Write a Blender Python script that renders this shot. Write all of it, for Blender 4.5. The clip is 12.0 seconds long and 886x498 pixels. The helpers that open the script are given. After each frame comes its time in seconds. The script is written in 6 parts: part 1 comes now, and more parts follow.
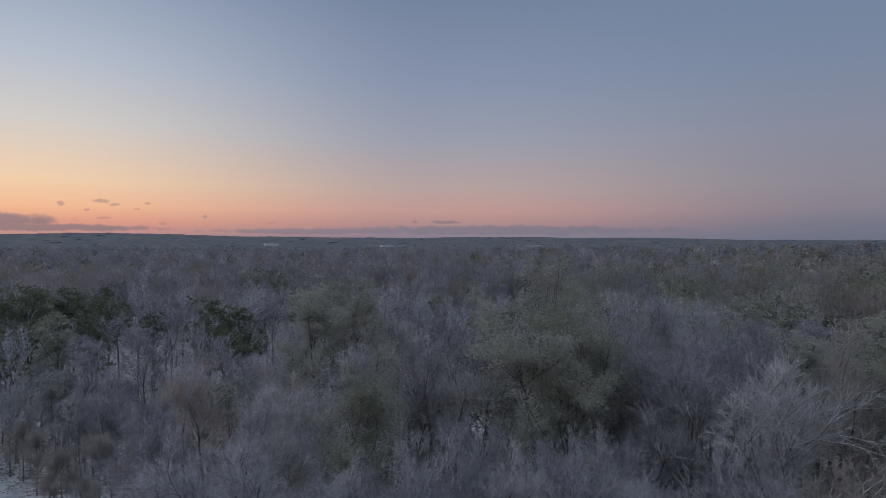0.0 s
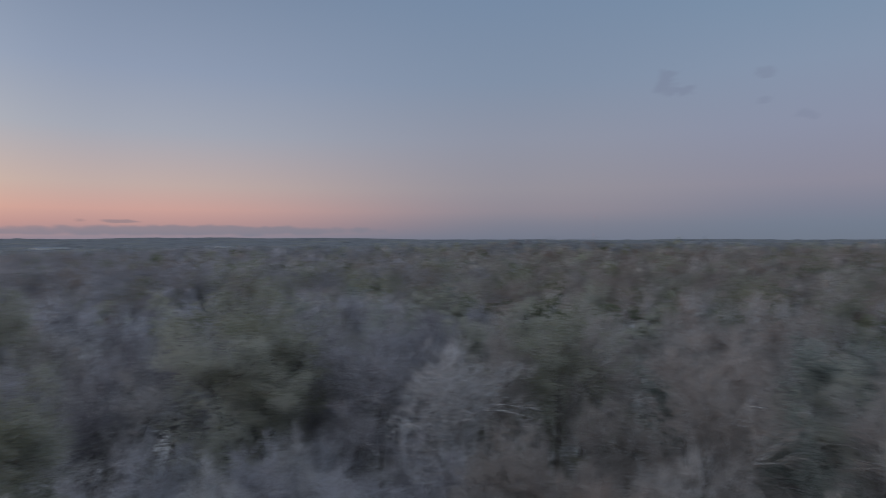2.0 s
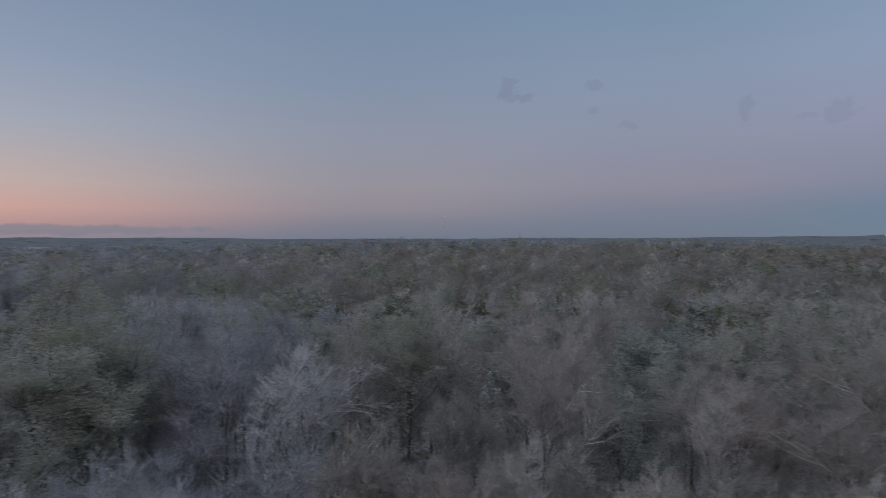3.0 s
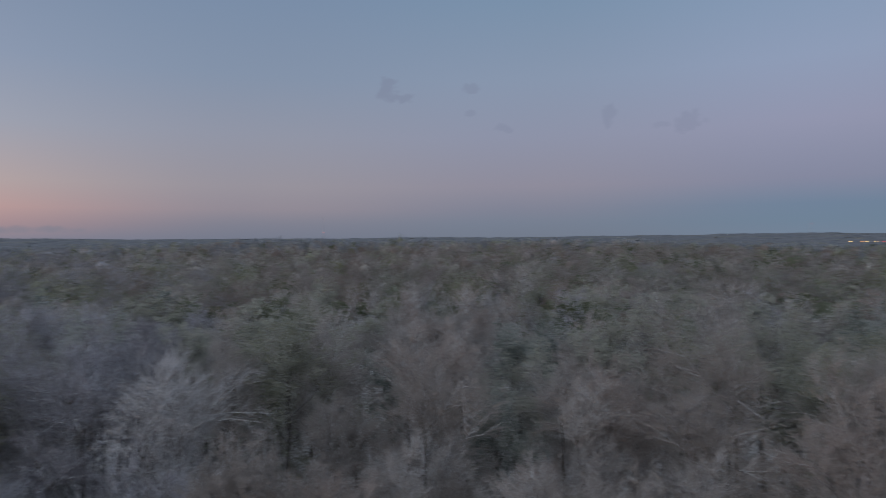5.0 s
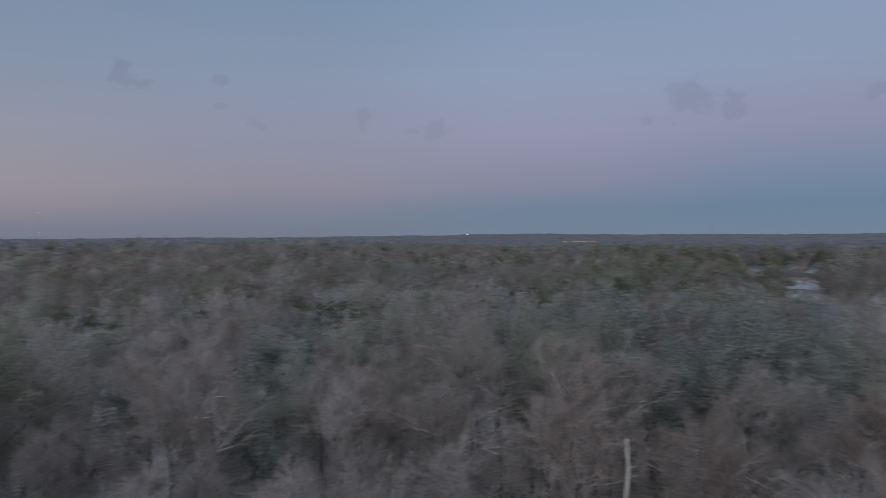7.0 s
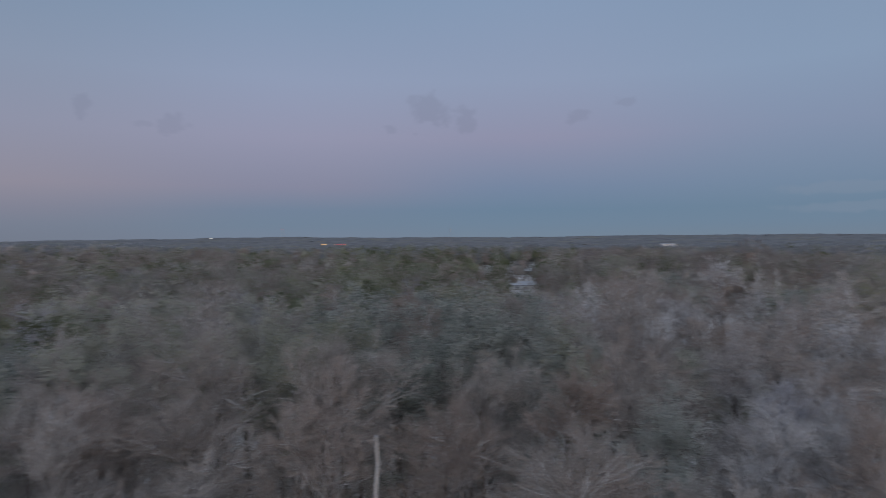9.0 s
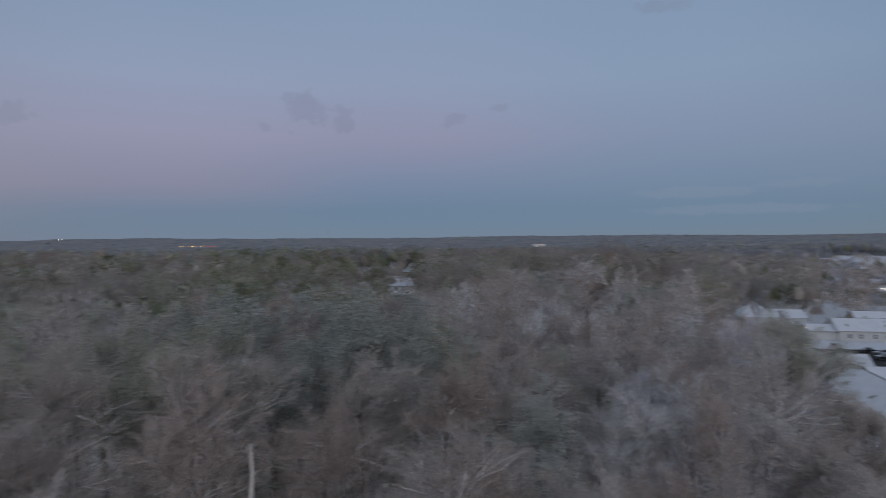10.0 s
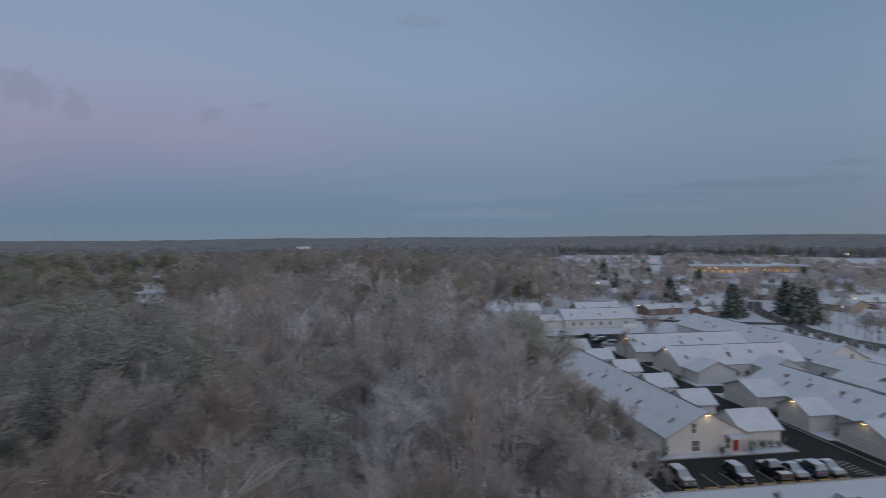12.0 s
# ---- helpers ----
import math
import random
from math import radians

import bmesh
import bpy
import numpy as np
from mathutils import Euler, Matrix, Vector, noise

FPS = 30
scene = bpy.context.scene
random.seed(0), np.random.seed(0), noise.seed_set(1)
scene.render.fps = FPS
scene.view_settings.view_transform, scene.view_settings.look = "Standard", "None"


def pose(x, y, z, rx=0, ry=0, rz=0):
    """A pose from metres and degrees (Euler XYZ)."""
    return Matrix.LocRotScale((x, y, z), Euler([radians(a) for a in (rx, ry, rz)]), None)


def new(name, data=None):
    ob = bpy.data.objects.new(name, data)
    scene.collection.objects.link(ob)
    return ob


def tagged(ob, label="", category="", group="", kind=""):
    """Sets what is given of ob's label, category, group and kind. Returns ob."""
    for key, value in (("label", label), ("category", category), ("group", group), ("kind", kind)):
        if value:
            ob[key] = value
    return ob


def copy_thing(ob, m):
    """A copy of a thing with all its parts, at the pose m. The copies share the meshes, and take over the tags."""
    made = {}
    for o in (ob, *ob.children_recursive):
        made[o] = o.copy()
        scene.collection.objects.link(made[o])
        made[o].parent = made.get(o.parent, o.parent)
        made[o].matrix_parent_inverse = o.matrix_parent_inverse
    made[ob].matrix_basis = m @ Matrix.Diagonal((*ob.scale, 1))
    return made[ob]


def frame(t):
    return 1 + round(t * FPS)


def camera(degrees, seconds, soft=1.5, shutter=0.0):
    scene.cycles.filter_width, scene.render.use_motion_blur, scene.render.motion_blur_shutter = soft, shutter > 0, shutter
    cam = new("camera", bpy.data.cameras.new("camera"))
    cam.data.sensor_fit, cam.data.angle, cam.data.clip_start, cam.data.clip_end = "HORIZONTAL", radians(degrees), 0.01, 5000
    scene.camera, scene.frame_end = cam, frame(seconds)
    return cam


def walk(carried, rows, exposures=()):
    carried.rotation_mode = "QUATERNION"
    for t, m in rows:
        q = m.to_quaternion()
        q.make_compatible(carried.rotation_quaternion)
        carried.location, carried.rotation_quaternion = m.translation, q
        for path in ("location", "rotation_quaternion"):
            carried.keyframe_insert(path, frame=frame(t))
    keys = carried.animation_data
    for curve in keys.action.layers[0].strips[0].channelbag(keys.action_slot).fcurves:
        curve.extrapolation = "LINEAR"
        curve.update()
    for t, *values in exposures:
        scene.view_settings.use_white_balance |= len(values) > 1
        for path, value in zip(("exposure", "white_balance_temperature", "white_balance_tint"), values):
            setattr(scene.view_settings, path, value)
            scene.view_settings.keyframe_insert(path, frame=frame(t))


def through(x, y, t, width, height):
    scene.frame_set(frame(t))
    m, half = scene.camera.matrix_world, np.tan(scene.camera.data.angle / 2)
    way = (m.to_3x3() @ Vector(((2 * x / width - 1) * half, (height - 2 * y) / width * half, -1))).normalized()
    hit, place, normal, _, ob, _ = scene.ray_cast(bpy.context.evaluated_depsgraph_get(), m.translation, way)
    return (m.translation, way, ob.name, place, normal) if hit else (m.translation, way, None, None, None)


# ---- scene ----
# ---------------------------------------------------------------- camera
EYE = 33.0                      # height of the hovering camera over the ground, metres
cam = camera(71.15, 12.0, soft=0.8, shutter=1.0)
TURN = [
    (0.0, 0.0, -1.03, -0.14), (0.033, -0.08, -1.03, -0.14), (0.1, -0.66, -1.03, -0.13), (0.2, -1.6, -1.03, -0.11), (0.3, -2.62, -1.02, -0.09), (0.5, -4.83, -1.02, -0.06), (1.0, -12.13, -1.03, 0.02), (1.5, -19.98, -0.99, 0.08),
    (2.0, -27.78, -0.98, 0.06), (2.5, -35.56, -1.05, 0.13), (2.7, -38.6, -1.06, 0.15), (4.3, -45.75, -1.12, 0.24),
    (4.5, -47.66, -1.13, 0.27), (5.0, -52.53, -1.17, 0.36), (5.5, -57.48, -1.21, 0.36), (6.0, -63.25, -1.24, 0.31),
    (6.5, -69.03, -1.24, 0.29), (7.0, -74.76, -1.26, 0.26), (7.2, -77.1, -1.25, 0.26), (8.8, -95.4, -1.09, 0.36),
    (9.0, -97.64, -1.08, 0.37), (9.5, -103.42, -1.08, 0.42), (10.0, -108.83, -1.07, 0.44), (10.5, -114.47, -1.01, 0.43),
    (11.0, -120.12, -1.01, 0.42), (11.5, -125.76, -1.01, 0.46), (12.0, -130.31, -1.01, 0.45)]
walk(cam, [(t, pose(0, 0, EYE, 90 + p, r, y)) for t, y, p, r in TURN], [(0.0, -0.24, 6200, 10), (0.8, -0.22, 6250, 9), (2.0, -0.06, 6320, 7), (2.5, -0.03, 6320, 6), (5.0, 0.0, 6380, 8), (7.0, 0.0, 6420, 9), (9.0, 0.0, 6460, 10), (12.0, 0.0, 6500, 10)])

# ---------------------------------------------------------------- node helpers
def lin(r, g, b):
    """sRGB 0..255 to linear RGBA."""
    out = []
    for c in (r, g, b):
        c /= 255
        out.append(c / 12.92 if c <= 0.04045 else ((c + 0.055) / 1.055) ** 2.4)
    return (*out, 1)


class Nodes:
    def __init__(self, owner):
        owner.use_nodes = True
        self.t = owner.node_tree
        self.t.nodes.clear()

    def put(self, a, socket):
        if isinstance(a, bpy.types.NodeSocket):
            self.t.links.new(a, socket)
        elif a is not None:
            socket.default_value = a

    def node(self, kind, **props):
        n = self.t.nodes.new(kind)
        for k, v in props.items():
            setattr(n, k, v)
        return n

    def math(self, op, a, b=None, c=None, clamp=False):
        n = self.node("ShaderNodeMath", operation=op, use_clamp=clamp)
        for i, s in enumerate((a, b, c)):
            self.put(s, n.inputs[i])
        return n.outputs[0]

    def mix(self, fac, a, b, blend="MIX"):
        n = self.node("ShaderNodeMix", data_type="RGBA", blend_type=blend)
        self.put(fac, n.inputs[0])
        self.put(a, n.inputs[6])
        self.put(b, n.inputs[7])
        return n.outputs[2]

    def rng(self, v, a, b, c=0.0, d=1.0, smooth=True):
        n = self.node("ShaderNodeMapRange", interpolation_type="SMOOTHSTEP" if smooth else "LINEAR")
        for i, s in enumerate((v, a, b, c, d)):
            self.put(s, n.inputs[i])
        return n.outputs[0]

    def noise(self, vec, scale, detail=3.0, rough=0.55, kind="ShaderNodeTexNoise"):
        n = self.node(kind)
        self.put(vec, n.inputs["Vector"])
        n.inputs["Scale"].default_value = scale
        n.inputs["Detail"].default_value = detail
        n.inputs["Roughness"].default_value = rough
        return n.outputs[0]

    def ramp(self, fac, stops):
        n = self.node("ShaderNodeValToRGB")
        el = n.color_ramp.elements
        while len(el) < len(stops):
            el.new(0.5)
        for e, (p, c) in zip(el, stops):
            e.position, e.color = p, c
        self.put(fac, n.inputs[0])
        return n.outputs[0]


# ---------------------------------------------------------------- twilight sky
ELEV = (0.0, 1.2, 2.5, 4.5, 9.0, 14.0, 21.0)
world = bpy.data.worlds.new("world")
scene.world = world
sk = Nodes(world)
way = sk.node("ShaderNodeTexCoord").outputs["Generated"]
sep = sk.node("ShaderNodeSeparateXYZ")
sk.put(way, sep.inputs[0])
elev = sk.math("DIVIDE", sk.math("ARCSINE", sep.outputs[2]), radians(90))
az = sk.math("MULTIPLY", sk.math("ARCTAN2", sep.outputs[0], sep.outputs[1]), 180 / math.pi)
az = sk.math("WRAP", az, 230.0, -130.0)
ZENITH = lin(176, 177, 184)


def sky_column(*colours, gain=1.0):
    """The sky's colours at one bearing, from the horizon up."""
    stops = [(max(e, 0.01) / 90, tuple(x * gain for x in lin(*c)[:3]) + (1,)) for e, c in zip(ELEV, colours)] + [(0.62, ZENITH)]
    return sk.ramp(elev, stops)


SUNSIDE = ((235, 172, 130), (252, 198, 145), (255, 214, 165), (252, 222, 190), (236, 220, 208), (204, 208, 216), (155, 167, 192))
GLOW = ((190, 144, 140), (236, 163, 136), (255, 195, 152), (253, 215, 175), (222, 213, 203), (192, 198, 208), (152, 165, 187))
PALE = ((118, 122, 138), (128, 128, 142), (146, 138, 148), (152, 146, 155), (146, 149, 165), (133, 146, 168), (122, 140, 166))
SKY = [(-130, sky_column(*GLOW)), (-85, sky_column(*SUNSIDE, gain=2.2)), (-36, sky_column(*GLOW, gain=1.08)),
       (0, sky_column((142, 132, 145), (184, 145, 143), (204, 160, 151), (193, 170, 164), (164, 166, 178), (144, 154, 176), (124, 138, 162), gain=1.05)),
       (36, sky_column(*PALE)),
       (60, sky_column((118, 126, 142), (122, 130, 147), (132, 134, 151), (147, 143, 158), (146, 150, 171), (140, 153, 176), (125, 147, 173), gain=0.95)),
       (85, sky_column((116, 130, 149), (112, 130, 150), (113, 130, 152), (133, 136, 158), (147, 149, 173), (144, 156, 182), (130, 151, 178))),
       (105, sky_column((114, 131, 149), (110, 131, 152), (107, 130, 153), (117, 134, 160), (143, 145, 170), (142, 155, 181), (133, 153, 181))),
       (130, sky_column((114, 130, 147), (110, 131, 152), (108, 131, 153), (116, 136, 160), (131, 145, 171), (135, 154, 180), (129, 150, 177))),
       (160, sky_column((113, 128, 143), (112, 130, 146), (112, 130, 150), (117, 135, 156), (124, 143, 166), (122, 144, 169), (112, 136, 162))),
       (230, sky_column(*GLOW))]
col = SKY[0][1]
for (b0, _), (b1, c1) in zip(SKY, SKY[1:]):
    col = sk.mix(sk.rng(az, float(b0), float(b1)), col, c1)
# small clouds: bearing, elevation, half width, half height, strength
elev_deg = sk.math("MULTIPLY", elev, 90.0)
warp = sk.node("ShaderNodeTexNoise")
warp.inputs["Scale"].default_value, warp.inputs["Detail"].default_value, warp.inputs["Roughness"].default_value = 38.0, 4.0, 0.65
sk.put(way, warp.inputs["Vector"])
wsep = sk.node("ShaderNodeSeparateColor")
sk.put(warp.outputs["Color"], wsep.inputs[0])
w_a = sk.math("SUBTRACT", wsep.outputs[0], 0.5)
w_e = sk.math("SUBTRACT", wsep.outputs[1], 0.5)


def clouds(under, colour, rows):
    cover = None
    for b, e, w, h, k in rows:
        da = sk.math("DIVIDE", sk.math("ADD", sk.math("SUBTRACT", az, b), sk.math("MULTIPLY", w_a, w * (3.4 if w < 4 else 1.2))), w)
        de = sk.math("DIVIDE", sk.math("ADD", sk.math("SUBTRACT", elev_deg, e), sk.math("MULTIPLY", w_e, h * (3.4 if w < 4 else 1.8))), h)
        d2 = sk.math("ADD", sk.math("MULTIPLY", da, da), sk.math("MULTIPLY", de, de))
        m = sk.rng(d2, 1.5, 0.35, 0.0, k * 0.58)
        cover = m if cover is None else sk.math("MAXIMUM", cover, m)
    return sk.mix(cover, under, lin(*colour))


col = clouds(col, (150, 128, 132), [(-31.6, 2.7, 0.3, 0.25, 0.75), (-28.9, 2.9, 0.5, 0.16, 0.8), (-27.9, 2.65, 0.35, 0.14, 0.7), (-29.9, 2.2, 0.22, 0.12, 0.7), (-25.6, 2.8, 0.25, 0.1, 0.75),
                                   (-26.3, 2.3, 0.25, 0.1, 0.55), (-21, 1.75, 0.2, 0.14, 0.8), (-24.3, 1.2, 0.3, 0.12, 0.55), (-28.8, 1.6, 0.5, 0.14, 0.55), (-15.5, 1.3, 0.25, 0.08, 0.5), (-2.6, 1.45, 0.3, 0.12, 0.8)])
col = clouds(col, (116, 118, 130), [(-37, 1.3, 5.5, 0.55, 1.2), (-34, 0.75, 9.0, 0.3, 1.1), (0.3, 1.45, 1.3, 0.15, 0.85)])
col = clouds(col, (124, 126, 140), [(-11, 0.55, 9.0, 0.26, 0.95), (6.0, 0.7, 15.0, 0.42, 1.1)])
col = clouds(col, (122, 128, 150), [(47.6, 13.3, 0.9, 0.9, 0.75), (49.0, 12.5, 1.2, 0.35, 0.7), (55.2, 13.3, 0.6, 0.5, 0.6), (55.1, 11.2, 0.5, 0.3, 0.5), (58.2, 9.8, 0.8, 0.4, 0.45),
                                   (67.6, 10.6, 0.6, 0.9, 0.5), (74.0, 9.6, 1.1, 0.8, 0.45), (71.8, 9.4, 0.7, 0.3, 0.35), (96.6, 11.2, 1.9, 1.6, 0.6), (95.0, 12.4, 0.8, 0.6, 0.45),
                                   (99.9, 10.8, 0.9, 1.2, 0.55), (92.9, 9.8, 0.6, 0.4, 0.45), (109.8, 10.7, 1.0, 0.6, 0.5), (114.0, 11.7, 0.9, 0.4, 0.45), (128.0, 19.2, 1.9, 0.7, 0.5)])
col = clouds(col, (128, 141, 160), [(131.0, 3.7, 5.0, 0.5, 0.6), (134.0, 2.2, 8.0, 0.45, 0.6), (139, 4.2, 3.0, 0.3, 0.5), (150, 2.4, 5.0, 0.3, 0.5)])
col = clouds(col, (104, 120, 140), [(157, 4.3, 8.0, 0.4, 0.55), (163.5, 5.6, 2.0, 0.3, 0.5), (150, 3.6, 5.0, 0.25, 0.4)])
bg = sk.node("ShaderNodeBackground")
sk.put(col, bg.inputs[0])
bg.inputs[1].default_value = 1.0
sk.put(bg.outputs[0], sk.node("ShaderNodeOutputWorld").inputs[0])


# ---------------------------------------------------------------- materials
def material(name, build):
    m = bpy.data.materials.new(name)
    n = Nodes(m)
    bsdf = n.node("ShaderNodeBsdfPrincipled")
    out = n.node("ShaderNodeOutputMaterial")
    n.t.links.new(bsdf.outputs[0], out.inputs[0])
    build(n, bsdf)
    return m


def bumped(n, bsdf, height, strength=0.4, dist=0.05):
    b = n.node("ShaderNodeBump")
    b.inputs["Strength"].default_value, b.inputs["Distance"].default_value = strength, dist
    n.put(height, b.inputs["Height"])
    n.put(b.outputs[0], bsdf.inputs["Normal"])


def plain(name, a, b, scale, rough=0.7, metal=0.0, bump=0.2, two=0.1):
    """Two shades mixed by fine and coarse noise in object space."""
    def build(n, s):
        c = n.node("ShaderNodeTexCoord").outputs["Object"]
        f = n.math("ADD", n.noise(c, scale), n.math("MULTIPLY", n.noise(c, scale * two), 0.8))
        n.put(n.mix(n.rng(f, 0.55, 1.25), (*a, 1), (*b, 1)), s.inputs["Base Color"])
        s.inputs["Roughness"].default_value, s.inputs["Metallic"].default_value = rough, metal
        bumped(n, s, n.noise(c, scale * 2), bump, 0.02)
    return material(name, build)


def frosted(name, dark, light, snow, amount, spread=0.5, soft=0.3):
    """Distant canopy of two shades, with snow on what faces up. The tint varies from tree to tree."""
    def build(n, s):
        geo = n.node("ShaderNodeNewGeometry")
        tint = n.node("ShaderNodeAttribute", attribute_name="tint").outputs["Fac"]
        rnd = n.math("FRACT", n.math("ADD", tint, n.node("ShaderNodeObjectInfo").outputs["Random"]))
        isl = geo.outputs["Random Per Island"]
        base = n.mix(n.math("ADD", n.math("MULTIPLY", isl, 0.2), n.math("MULTIPLY", rnd, 0.8)), (*dark, 1), (*light, 1))
        turned = n.node("ShaderNodeVectorTransform", vector_type="NORMAL", convert_from="OBJECT", convert_to="WORLD")
        n.put(n.node("ShaderNodeAttribute", attribute_name="soft_normal").outputs["Vector"], turned.inputs[0])
        facing = turned.outputs[0]
        n.put(facing, s.inputs["Normal"])
        up = n.node("ShaderNodeSeparateXYZ")
        n.put(facing, up.inputs[0])
        lie = n.math("ADD", n.math("MULTIPLY", n.math("ABSOLUTE", up.outputs[2]), 0.15), n.math("MULTIPLY", n.noise(geo.outputs["Position"], 0.4, 3), 0.3))
        lie = n.math("ADD", lie, 0.05)
        lie = n.math("ADD", lie, n.math("MULTIPLY", n.math("SUBTRACT", rnd, 0.5), spread))
        lie = n.math("ADD", lie, n.math("MULTIPLY", n.math("SUBTRACT", isl, 0.5), 0.1))
        cover = n.rng(lie, 0.75 - amount - soft, 0.75 - amount + soft)
        shade = n.mix(n.math("MULTIPLY", cover, 0.50), base, (*snow, 1))
        n.put(shade, s.inputs["Base Color"])
        # light passes through the loose mass of twigs, leaves and frost
        lets = n.node("ShaderNodeBsdfTranslucent")
        n.put(shade, lets.inputs[0])
        away = n.node("ShaderNodeVectorMath", operation="SCALE")
        away.inputs["Scale"].default_value = -1.0
        n.put(facing, away.inputs[0])
        n.put(away.outputs[0], lets.inputs["Normal"])
        both = n.node("ShaderNodeAddShader")
        n.put(s.outputs[0], both.inputs[0])
        n.put(lets.outputs[0], both.inputs[1])
        n.put(both.outputs[0], n.t.nodes["Material Output"].inputs[0])
        s.inputs["Roughness"].default_value = 0.85
        s.inputs["Specular IOR Level"].default_value = 0.15
    return material(name, build)


def twigs(name, dark, light, snow, amount, spread=0.3, through=0.42, speck=0.45, cap=0.85):
    """Thin twigs or leaves of two shades; snow clings to some of them, more on what faces up. Varies from tree to tree."""
    def build(n, s):
        geo = n.node("ShaderNodeNewGeometry")
        tint = n.node("ShaderNodeAttribute", attribute_name="tint").outputs["Fac"]
        rnd = n.math("FRACT", n.math("ADD", tint, n.node("ShaderNodeObjectInfo").outputs["Random"]))
        isl = geo.outputs["Random Per Island"]
        where = n.noise(geo.outputs["Position"], 0.55, 4, 0.6)
        base = n.mix(n.math("ADD", n.math("MULTIPLY", isl, 0.35), n.math("MULTIPLY", rnd, 0.65)), (*dark, 1), (*light, 1))
        up = n.node("ShaderNodeSeparateXYZ")
        n.put(geo.outputs["Normal"], up.inputs[0])
        lie = n.math("ADD", n.math("MULTIPLY", isl, speck), n.math("MULTIPLY", where, 1.0 - speck))
        lie = n.math("ADD", lie, n.math("MULTIPLY", n.math("ABSOLUTE", up.outputs[2]), 0.2))
        lie = n.math("ADD", lie, n.math("MULTIPLY", n.math("SUBTRACT", rnd, 0.5), spread))
        cover = n.rng(lie, 0.91 - amount, 1.09 - amount)
        shade = n.mix(n.math("MULTIPLY", cover, cap), base, (*snow, 1))
        n.put(shade, s.inputs["Base Color"])
        lets = n.node("ShaderNodeBsdfTranslucent")
        n.put(shade, lets.inputs[0])
        both = n.node("ShaderNodeMixShader")
        both.inputs[0].default_value = through
        n.put(s.outputs[0], both.inputs[1])
        n.put(lets.outputs[0], both.inputs[2])
        n.put(both.outputs[0], n.t.nodes["Material Output"].inputs[0])
        s.inputs["Roughness"].default_value = 0.85
        s.inputs["Specular IOR Level"].default_value = 0.15
    return material(name, build)


def snowy_bark(name, dark, light, snow, level):
    """Ridged bark with snow lying along the upper sides of limbs and in patches on trunks."""
    def build(n, s):
        geo = n.node("ShaderNodeNewGeometry")
        tint = n.node("ShaderNodeAttribute", attribute_name="tint").outputs["Fac"]
        rnd = n.math("FRACT", n.math("ADD", tint, n.node("ShaderNodeObjectInfo").outputs["Random"]))
        c = geo.outputs["Position"]
        up = n.node("ShaderNodeSeparateXYZ")
        n.put(geo.outputs["Normal"], up.inputs[0])
        base = n.mix(n.math("ADD", n.math("MULTIPLY", n.noise(c, 5.0, 4), 0.6), n.math("MULTIPLY", rnd, 0.4)), (*dark, 1), (*light, 1))
        lie = n.math("ADD", up.outputs[2], n.math("MULTIPLY", n.math("SUBTRACT", n.noise(c, 1.6, 4, 0.65), 0.5), 1.1))
        lie = n.math("ADD", lie, n.math("MULTIPLY", n.math("SUBTRACT", rnd, 0.5), 0.4))
        n.put(n.mix(n.rng(lie, level - 0.2, level + 0.25), base, (*snow, 1)), s.inputs["Base Color"])
        s.inputs["Roughness"].default_value = 0.9
        s.inputs["Specular IOR Level"].default_value = 0.15
        bumped(n, s, n.noise(c, 9.0, 4), 0.5, 0.03)
    return material(name, build)


SNOW = (0.76, 0.785, 0.82)
RIME = (0.645, 0.67, 0.735)      # rime and snow among dark twigs
M_FROST = twigs("frosted_twigs", (0.27, 0.258, 0.28), (0.41, 0.398, 0.432), RIME, 0.38)
M_BROWN = twigs("brown_twigs", (0.375, 0.325, 0.298), (0.515, 0.457, 0.425), (0.68, 0.672, 0.668), 0.20)
M_GREY = twigs("grey_twigs", (0.375, 0.348, 0.33), (0.505, 0.475, 0.452), (0.69, 0.685, 0.69), 0.22)
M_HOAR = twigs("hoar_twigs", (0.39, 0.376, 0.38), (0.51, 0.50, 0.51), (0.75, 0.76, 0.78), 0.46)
M_OLIVE = twigs("olive_leaves", (0.315, 0.33, 0.255), (0.425, 0.43, 0.315), (0.66, 0.67, 0.69), 0.42, 0.2, through=0.5, speck=0.2, cap=0.42)
M_TEAL = twigs("snowy_green_leaves", (0.225, 0.262, 0.237), (0.32, 0.358, 0.318), (0.68, 0.70, 0.70), 0.38, 0.2, through=0.5, speck=0.3, cap=0.55)
M_DARKLEAF = twigs("dark_leaves", (0.16, 0.185, 0.125), (0.25, 0.27, 0.175), RIME, 0.2, 0.2, through=0.5, speck=0.2, cap=0.3)
M_NEEDLE = twigs("needles", (0.085, 0.125, 0.105), (0.14, 0.185, 0.15), SNOW, 0.22, 0.1, through=0.25)
M_GREYWOOD = frosted("grey_canopy", (0.20, 0.19, 0.175), (0.285, 0.272, 0.252), (0.66, 0.665, 0.67), 0.24, 0.3)
# distance haze painted into the base colour: bluer than the nearer canopy
M_HAZEWOOD = frosted("haze_canopy", (0.145, 0.155, 0.172), (0.205, 0.218, 0.24), RIME, 0.22, 0.25)
M_LILACWOOD = frosted("frosted_canopy", (0.18, 0.175, 0.19), (0.26, 0.255, 0.278), RIME, 0.25, 0.25)
M_BROWNWOOD = frosted("brown_canopy", (0.17, 0.145, 0.132), (0.25, 0.217, 0.197), RIME, 0.20, 0.3)
M_OLIVEWOOD = frosted("olive_canopy", (0.145, 0.152, 0.094), (0.21, 0.217, 0.144), RIME, 0.20, 0.25, soft=0.45)
